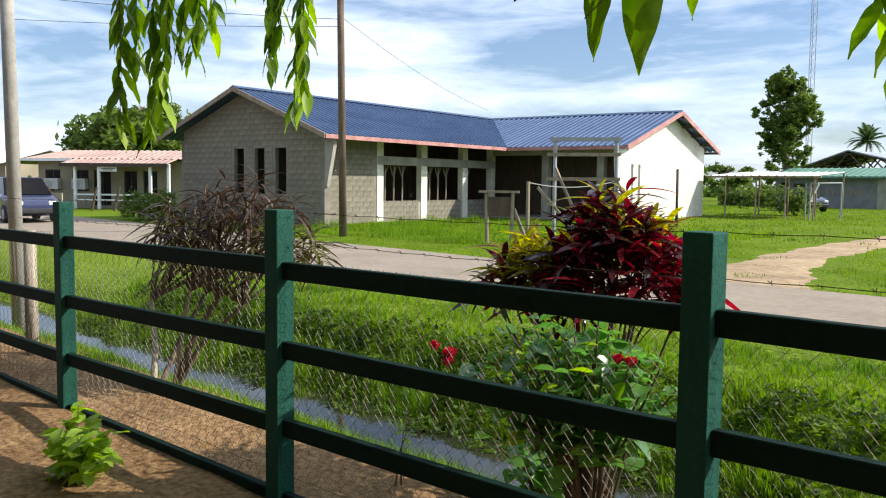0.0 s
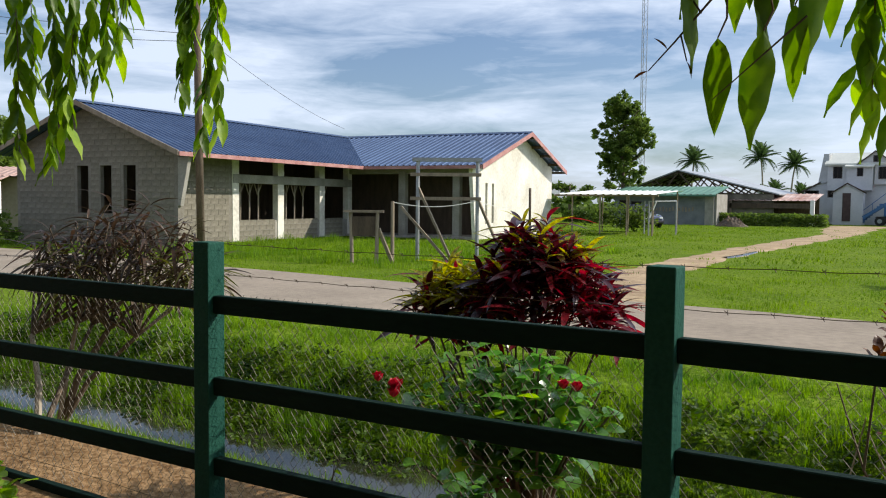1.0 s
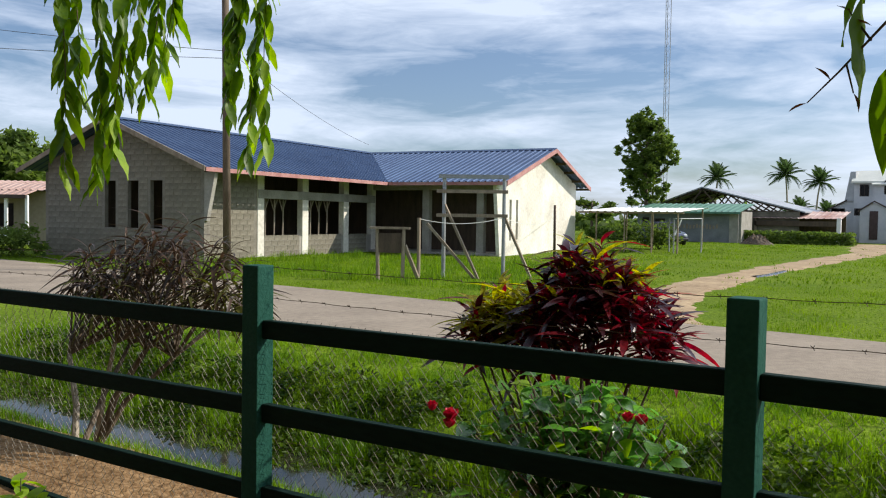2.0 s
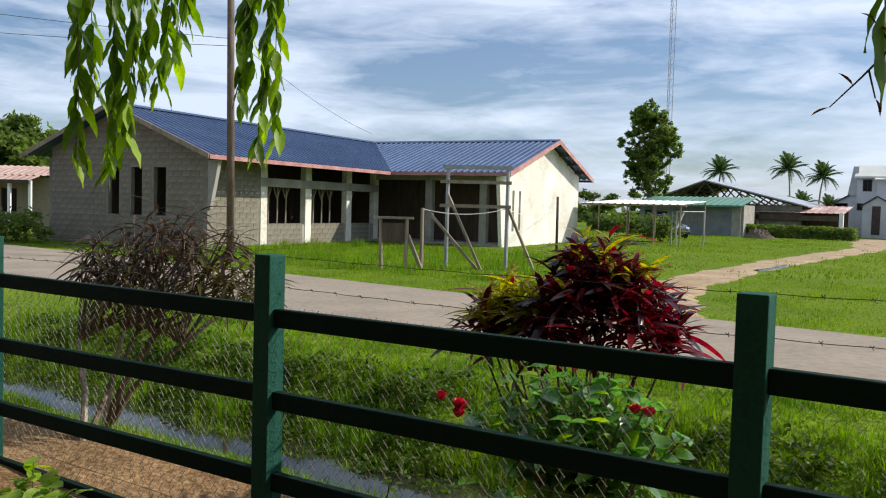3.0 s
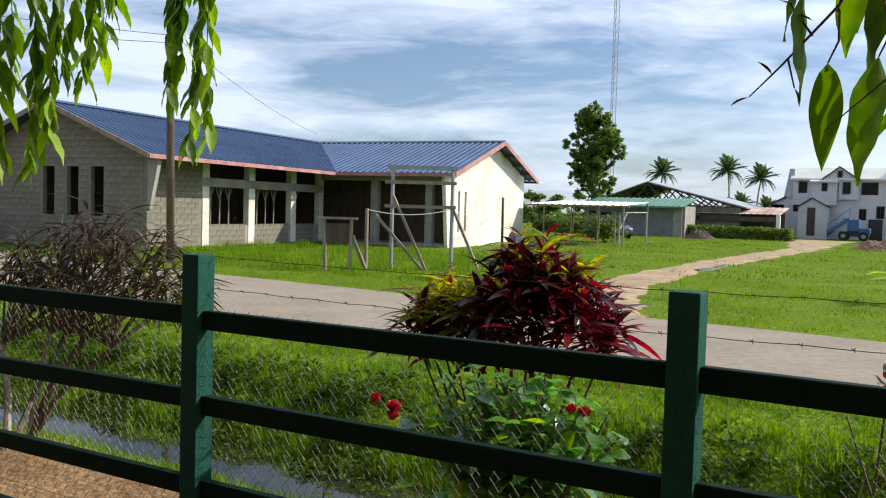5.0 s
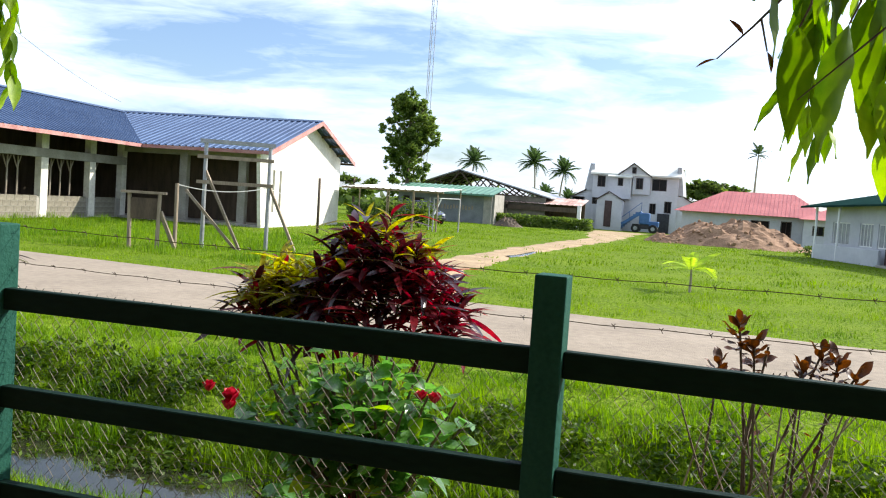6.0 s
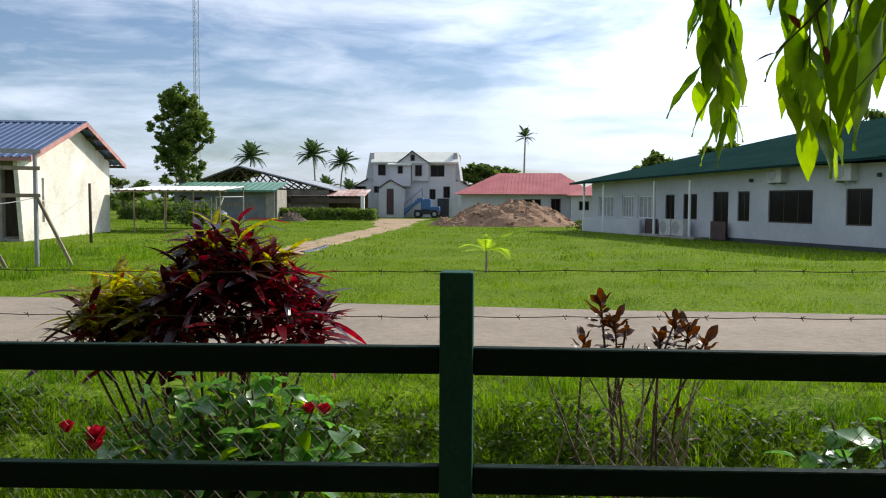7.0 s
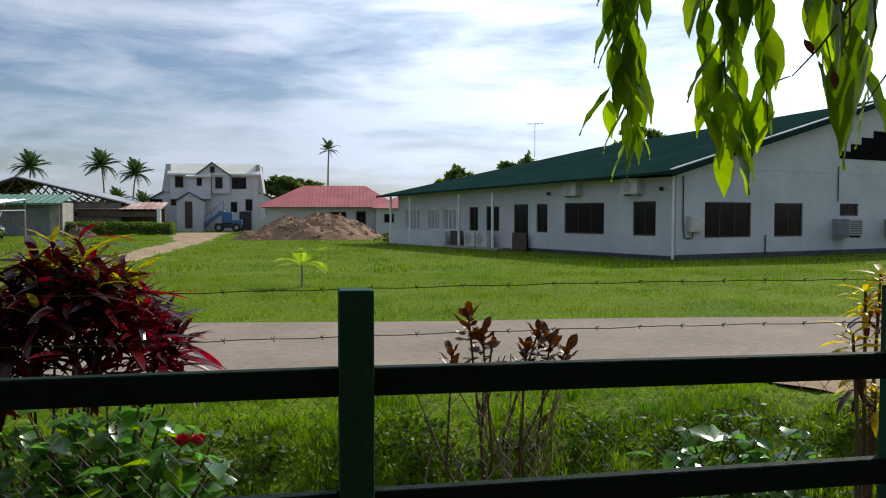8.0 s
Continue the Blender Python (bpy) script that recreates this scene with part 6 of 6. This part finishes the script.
STRANDS = [            # x, y, top, low end, leaves, size, sway
    (-3.07, -0.44, 2.97, 1.89, 35, 1.22, 0.050),
    (-3.16, -0.30, 3.01, 2.25, 24, 1.22, 0.050),
    (-2.98, -0.31, 2.99, 1.82, 45, 1.22, 0.050),
    (-2.81, -0.32, 2.97, 2.01, 32, 1.22, 0.050),
    (-2.89, -0.17, 3.01, 2.33, 22, 1.22, 0.050),
    (-2.71, -0.18, 2.99, 2.26, 28, 1.22, 0.050),
    (-2.79, -0.04, 3.03, 2.43, 20, 1.22, 0.050),
    (-2.46, 0.12, 3.02, 2.18, 28, 1.22, 0.050),
    (-2.43, 0.15, 3.03, 2.41, 20, 1.22, 0.050),
    (-2.61, 0.39, 3.10, 1.99, 41, 1.22, 0.050),
    (-2.35, 0.24, 3.04, 2.02, 20, 1.22, 0.050),
    (0.74, -0.45, 2.62, 1.90, 22, 1.0, 0.012),
    (0.78, -0.42, 2.62, 1.88, 22, 1.0, 0.012),
    (0.71, -0.43, 2.62, 1.97, 18, 1.0, 0.012),
    (0.87, -0.72, 2.62, 1.84, 24, 1.0, 0.012),
    (0.92, -0.69, 2.62, 1.83, 24, 1.0, 0.012),
    (0.84, -0.68, 2.62, 1.93, 20, 1.0, 0.012),
    (0.96, -0.73, 2.62, 1.90, 20, 1.0, 0.012),
    (1.10, -0.72, 2.62, 2.02, 12, 1.10, 0.012),
    (1.16, -0.80, 2.62, 1.95, 12, 1.10, 0.012),
]
for x, y, top_z, low_z, count, size, sway in STRANDS:
    if x < 0:          # the far strands hang well beyond the fence
        x, y, top_z, low_z, size = 0.95 + (x - 0.95) * 1.16, -2.7 + (y + 2.7) * 1.16, 1.67 + (top_z - 1.67) * 1.16, 1.67 + (low_z - 1.67) * 1.16, size * 1.12
    strand(x, y, top_z, low_z, count, size, sway)


BROAD = [broad_leaf(l_, w_, d_, M["hang_leaf"]) for l_, w_, d_ in ((0.18, 0.06, 0.1), (0.15, 0.046, -0.12), (0.14, 0.045, 0.2))]
NEAR = (0.695, -1.455)
near_leaves = [        # along the row, depth, height of the tip, mesh, turn of the face
    (0.0, 0.0, 1.75, 0, 0.15), (-0.066, 0.01, 1.77, 1, -0.5), (-0.108, 0.0, 1.865, 1, 0.7), (-0.045, -0.02, 1.925, 2, -0.2),
    (0.03, 0.02, 1.915, 0, 0.5), (-0.085, 0.02, 1.95, 2, 1.1), (0.066, 0.05, 1.83, 1, -0.9), (0.095, 0.02, 1.87, 0, 0.3),
    (0.02, 0.05, 1.87, 1, 0.9), (-0.02, 0.03, 1.97, 0, -0.6), (0.06, -0.01, 1.96, 2, 0.2), (0.12, 0.05, 1.93, 2, -0.4),
    (0.09, 0.06, 2.0, 1, 0.8), (-0.06, 0.04, 2.02, 2, 0.4)]
for along, depth, tip_z, which, face in near_leaves:
    length = (0.18, 0.15, 0.14)[which]
    px_, py_ = NEAR[0] + along * 0.84 - depth * 0.54 - SX, NEAR[1] + along * 0.54 + depth * 0.84 - SY
    top_ = Vector((px_, py_, tip_z + length * 0.985 - SZ))
    # the face looks along the yaw direction once the blade hangs down
    put_leaf(BROAD[which], turned(top_, math.radians(122) + face, -1.47, 0.12 * math.sin(along * 60)), shade_tree)
    part("twig", bent(bmesh.new(), [tuple(top_), tuple(top_ + Vector((0.012, 0.004, 0.03))), (0.66 - SX + along * 0.3, -1.48 - SY, 2.2 - SZ)], 0.0012, 0.0022, 5), M["bark"], shade_tree)
part("twig", bent(bmesh.new(), [(0.66 - SX, -1.48 - SY, 2.2 - SZ), (0.72 - SX, -1.4 - SY, 2.5 - SZ), (0.8 - SX, -1.3 - SY, 2.8 - SZ)], 0.004, 0.008, 6), M["bark"], shade_tree)
limb_ends = [(-1.9, -0.9, 3.1), (-1.2, -0.4, 3.0), (0.6, -1.3, 2.75), (0.9, -1.2, 2.7), (-0.4, -2.0, 3.2), (2.5, -2.5, 3.2)]
for x, y, z in limb_ends:
    part("limb", bent(bmesh.new(), [(0, 0.05, 3.0), ((x - SX) * 0.5, (y - SY) * 0.5, 3.4), (x - SX, y - SY, z - SZ)], 0.05, 0.012, 6), M["bark"], shade_tree)
# crown out of view, spread wide and dense to block sky light on the fence
leaf_cloud("crown", clumps(11000, (-0.9, 2.3, 4.9), (6.5, 3.0, 1.0), 40), 0.14, M["hang_leaf"], shade_tree)

# bare twig with a few small leaves near the leaf curtain
spray = thing("twig", pose(0.587, -1.513, 1.921), "bare dark twig with a few tiny brown leaves", "twig")
bm = bent(bmesh.new(), [(0.13, 0.02, 0.22), (0.06, 0.01, 0.07), (-0.01, 0, -0.01), (-0.05, 0, -0.05)], 0.0028, 0.0009, 5)
tube(bm, (0.03, 0, 0.03), (0.0, 0.01, 0.075), 0.0018, 0.001, 4)
tube(bm, (0.0, 0, 0.0), (0.01, 0.0, -0.04), 0.0015, 0.001, 4)
tube(bm, (0.17, 0.05, 0.02), (0.05, 0.0, -0.1), 0.0018, 0.0008, 5)
part("branch", bm, M["darkwood"], spray)
small = leaf_mesh("small_leaf", 0.028, 0.013, 0.3, 0.1, M["cro_bronze"], 4, 1.1)
for p, yaw, pit in (((-0.05, 0, -0.05), 3.0, -0.3), ((0.0, 0.01, 0.075), 2.5, 0.6), ((0.01, 0, -0.04), 0.4, -1.2), ((-0.02, 0, -0.02), 3.6, 0.8), ((0.03, 0, 0.05), 3.2, 0.5)):
    put_leaf(small, turned(p, yaw, pit), spray)

# ---- behind the camera: unseen dark wall and eave, added to cut sky light ----
sky_block = thing("sky_block_wall", pose(0, -5.6, 0), "unseen dark wall added behind the camera to cut sky light", "wall", kind="structure")
part("wall", boxes((-14, 14, -0.2, 0, -0.1, 4.2)), M["darkwood"], sky_block)
part("eave", boxes((-14.5, 14.5, -0.4, 1.7, 4.2, 4.3)), M["darkwood"], sky_block)


# ---- grass ----
def on_track(x, y):
    c = np.interp(y, [9.6, 12.5, 16, 22, 32, 48, 70], [-4.6, -5.0, -5.7, -6.2, -6.4, -6.2, -8])
    h = np.interp(y, [9.6, 12.5, 16, 22, 32, 48, 70], [1.9, 1.3, 1.05, 1.05, 1.25, 1.6, 4])
    ragged = 0.9 + 0.22 * np.sin(y * 2.3 + 1.7 * np.sin(x * 1.9)) + 0.16 * np.sin(y * 5.1 + x * 3.3)
    tuft = (np.sin(x * 3.7 + y * 1.1) + np.sin(y * 2.9 - x * 1.3) > 1.25)
    return (np.abs(x - c) < h * ragged) & ~tuft


def grass_patch(name, x, y, z, height, width, label, material):
    n = len(x)
    a = rng.uniform(0, 2 * math.pi, n)
    lean = rng.uniform(0.15, 0.75, n) * height
    dx, dy = np.cos(a), np.sin(a)
    base = np.stack([x, y, z - 0.01], 1)
    side = np.stack([-dy, dx, np.zeros(n)], 1) * (width * 0.5)[:, None]
    out = np.stack([dx, dy, np.zeros(n)], 1)
    mid = base + out * (lean * 0.35)[:, None] + np.array((0, 0, 1)) * (height * 0.6)[:, None]
    tip = base + out * lean[:, None] + np.array((0, 0, 1)) * (height * (1 - 0.25 * rng.random(n)))[:, None]
    v = np.stack([base - side, base + side, mid + side * 0.7, mid - side * 0.7, tip], 1).reshape(-1, 3)
    i = np.arange(n)[:, None] * 5
    quads, tris = i + np.array((0, 1, 2, 3)), i + np.array((3, 2, 4))
    me = bpy.data.meshes.new(name)
    me.vertices.add(len(v))
    me.vertices.foreach_set("co", v.ravel().astype(np.float32))
    loops = np.concatenate([np.concatenate([quads, tris], 1).ravel()])
    me.loops.add(len(loops))
    me.loops.foreach_set("vertex_index", loops.astype(np.int32))
    starts = (np.arange(n)[:, None] * 7 + np.array((0, 4))).ravel()
    me.polygons.add(2 * n)
    me.polygons.foreach_set("loop_start", starts.astype(np.int32))
    me.update(calc_edges=True)
    me.validate()
    me.materials.append(material)
    return tagged(new(name, me), label, "grass", kind="stuff")


def scatter(n, x0, x1, y0, y1):
    return rng.uniform(x0, x1, n), rng.uniform(y0, y1, n)


def clumpy(x, y, size):
    """Smooth 0 to 1 field that gathers grass in tufts."""
    return 0.5 + 0.25 * (np.sin(x * 2.1 / size + 1.3 * np.sin(y * 1.1 / size)) + np.sin(y * 2.7 / size + 1.1 * np.sin(x * 1.7 / size)))


x, y = scatter(230000, -11, 6.5, 2.12, 6.0)
c = 0.45 * clumpy(x, y, 0.5) + 0.3 * clumpy(x + 3, y + 1, 0.17) + 0.25 * clumpy(0.8 * x - 0.6 * y, 0.6 * x + 0.8 * y, 0.11)
keep = (y < road_near(x) + 0.06) & (rng.random(len(x)) < 0.35 + 0.65 * c) & ~((x > 4.3) & (x < 6.4) & (y > 3.9))
x, y, c = x[keep], y[keep], c[keep]
z = np.array([ground_z(a, b) for a, b in zip(x, y)])
grass_patch("verge_grass", x, y, z, rng.uniform(0.04, 0.18, len(x)) * (0.12 + 1.9 * c * c) * np.interp(y, [2.2, 3.2, 4.2, 5.6], [1.1, 1.2, 0.9, 0.6]), rng.uniform(0.004, 0.01, len(x)), "uneven bright green grass on the roadside verge", M["verge"])
x, y = scatter(40000, -10, 5, 0.85, 1.72)
keep = rng.random(len(x)) < np.clip((y - 0.85 + 0.3 * np.sin(x * 3.1) * np.sin(x * 1.3)) * 1.5, 0.015, 1)
x, y = x[keep], y[keep]
z = np.array([ground_z(a, b) for a, b in zip(x, y)])
grass_patch("bank_grass", x, y, z, rng.uniform(0.03, 0.15, len(x)), rng.uniform(0.004, 0.008, len(x)), "patchy grass on the near ditch bank", M["verge"])
x, y = scatter(130000, -30, 16, 9.8, 20)
c = 0.5 * clumpy(x, y, 1.1) + 0.5 * clumpy(x, y, 0.35)
keep = (y > road_far(x) + 0.05) & ~on_track(x, y)
x, y, c = x[keep], y[keep], c[keep]
grass_patch("lawn_grass", x, y, np.full(len(x), GZ), rng.uniform(0.03, 0.1, len(x)) * (0.3 + 1.5 * c * c), rng.uniform(0.008, 0.014, len(x)), "short lawn grass across the road", M["grass"])
x, y = scatter(90000, -32, 22, 20, 62)
keep = ~on_track(x, y)
x, y = x[keep], y[keep]
c = 0.5 * clumpy(x, y, 2.3) + 0.5 * clumpy(x, y, 0.7)
grass_patch("far_lawn_grass", x, y, np.full(len(x), GZ), rng.uniform(0.03, 0.13, len(x)) * (0.25 + 1.6 * c * c), rng.uniform(0.02, 0.04, len(x)), "far lawn grass", M["grass"])
x, y = scatter(34000, -25, -9, 13.2, 24.5)
c = clumpy(x, y, 0.8)
grass_patch("tall_grass", x, y, np.full(len(x), GZ), rng.uniform(0.08, 0.4, len(x)) * (0.12 + 1.15 * c * c), rng.uniform(0.008, 0.016, len(x)), "taller unmown grass before the unfinished building", M["verge"])
x, y = scatter(1500, 4, 16, 17.5, 24)
grass_patch("seed_grass", x, y, np.full(len(x), GZ), rng.uniform(0.15, 0.35, len(x)), rng.uniform(0.005, 0.01, len(x)), "thin seeding grass stalks near the white building", M["grass"])


x, y = scatter(110000, -10, 6, 2.15, 4.3)
c = 0.5 * clumpy(x + 1, y, 0.45) + 0.5 * clumpy(x, y + 2, 0.2)
keep = rng.random(len(x)) < np.clip(c * 1.5 - 0.35, 0, 1) * np.clip((4.1 - y) * 1.3, 0, 1)
x, y, c = x[keep], y[keep], c[keep]
z = np.array([ground_z(a, b) for a, b in zip(x, y)]) + rng.random(len(x)) * 0.17 * c
ob = leaf_cloud("bank_weeds", np.stack([x, y, z], 1), 0.03, M["weed"], None, flat=0.5)
tagged(ob, "low creeping broad-leaved weeds on the ditch bank", "weeds", kind="stuff")


# ---- concrete blocks of the unfinished walls ----
def block_mesh(w, h, d):
    me = mesh_of("block", rounded(boxes((-w / 2, w / 2, -d / 2, d / 2, -h / 2, h / 2)), 0.006), M["block"])
    return me


BLOCKS = [block_mesh(0.388, 0.192, 0.016), block_mesh(0.188, 0.192, 0.016)]


def lay_blocks(wall, lo, hi, z0, z1, place, free):
    """Running courses; place(a, z) gives the pose on the wall, free(a0, a1, z0, z1) whether a block fits."""
    course, z = 0, z0
    while z + 0.19 < z1:
        a = lo - (0.2 if course % 2 else 0.0)
        while a < hi - 0.05:
            for mesh, wide in ((BLOCKS[0], 0.4), (BLOCKS[1], 0.2)):
                for b in ((a,) if wide == 0.4 else (a, a + 0.2)):
                    if b >= lo - 0.01 and b + wide <= hi + 0.01 and free(b, b + wide, z, z + 0.2):
                        ob = new("block", mesh)
                        ob.parent = wall
                        ob.matrix_local = place(b + wide / 2, z + 0.1)
                        break
                else:
                    continue
                break
            a += 0.4
        course, z = course + 1, z + 0.2


gable_holes = [(-5.22, -4.68, 1.15, 2.8), (-4.1, -3.58, 1.15, 2.8), (-3.02, -2.46, 1.15, 2.8)]


def gable_free(a0, a1, z0, z1):
    if any(a1 > h[0] and a0 < h[1] and z1 > h[2] and z0 < h[3] for h in gable_holes):
        return False
    return z1 < min(za_A(a0), za_A(a1)) - 0.01


lay_blocks(gable_front, a_l, a_r, 0.1, HR, lambda a, z: pose(a, GW - 0.001, z), gable_free)
lay_blocks(facade, GW + 0.3, 4.25, 0.1, HE - 0.1, lambda a, z: pose(FA + 0.001, a, z, 0, 0, 90), lambda a0, a1, z0, z1: True)
lay_blocks(low_facade, 4.7, 12.0, 0.1, 0.9, lambda a, z: pose(FA + 0.001, a, z, 0, 0, 90),
           lambda a0, a1, z0, z1: not any(a1 > c[0] and a0 < c[1] for c in ((7.03, 7.48), (10.0, 10.44))))
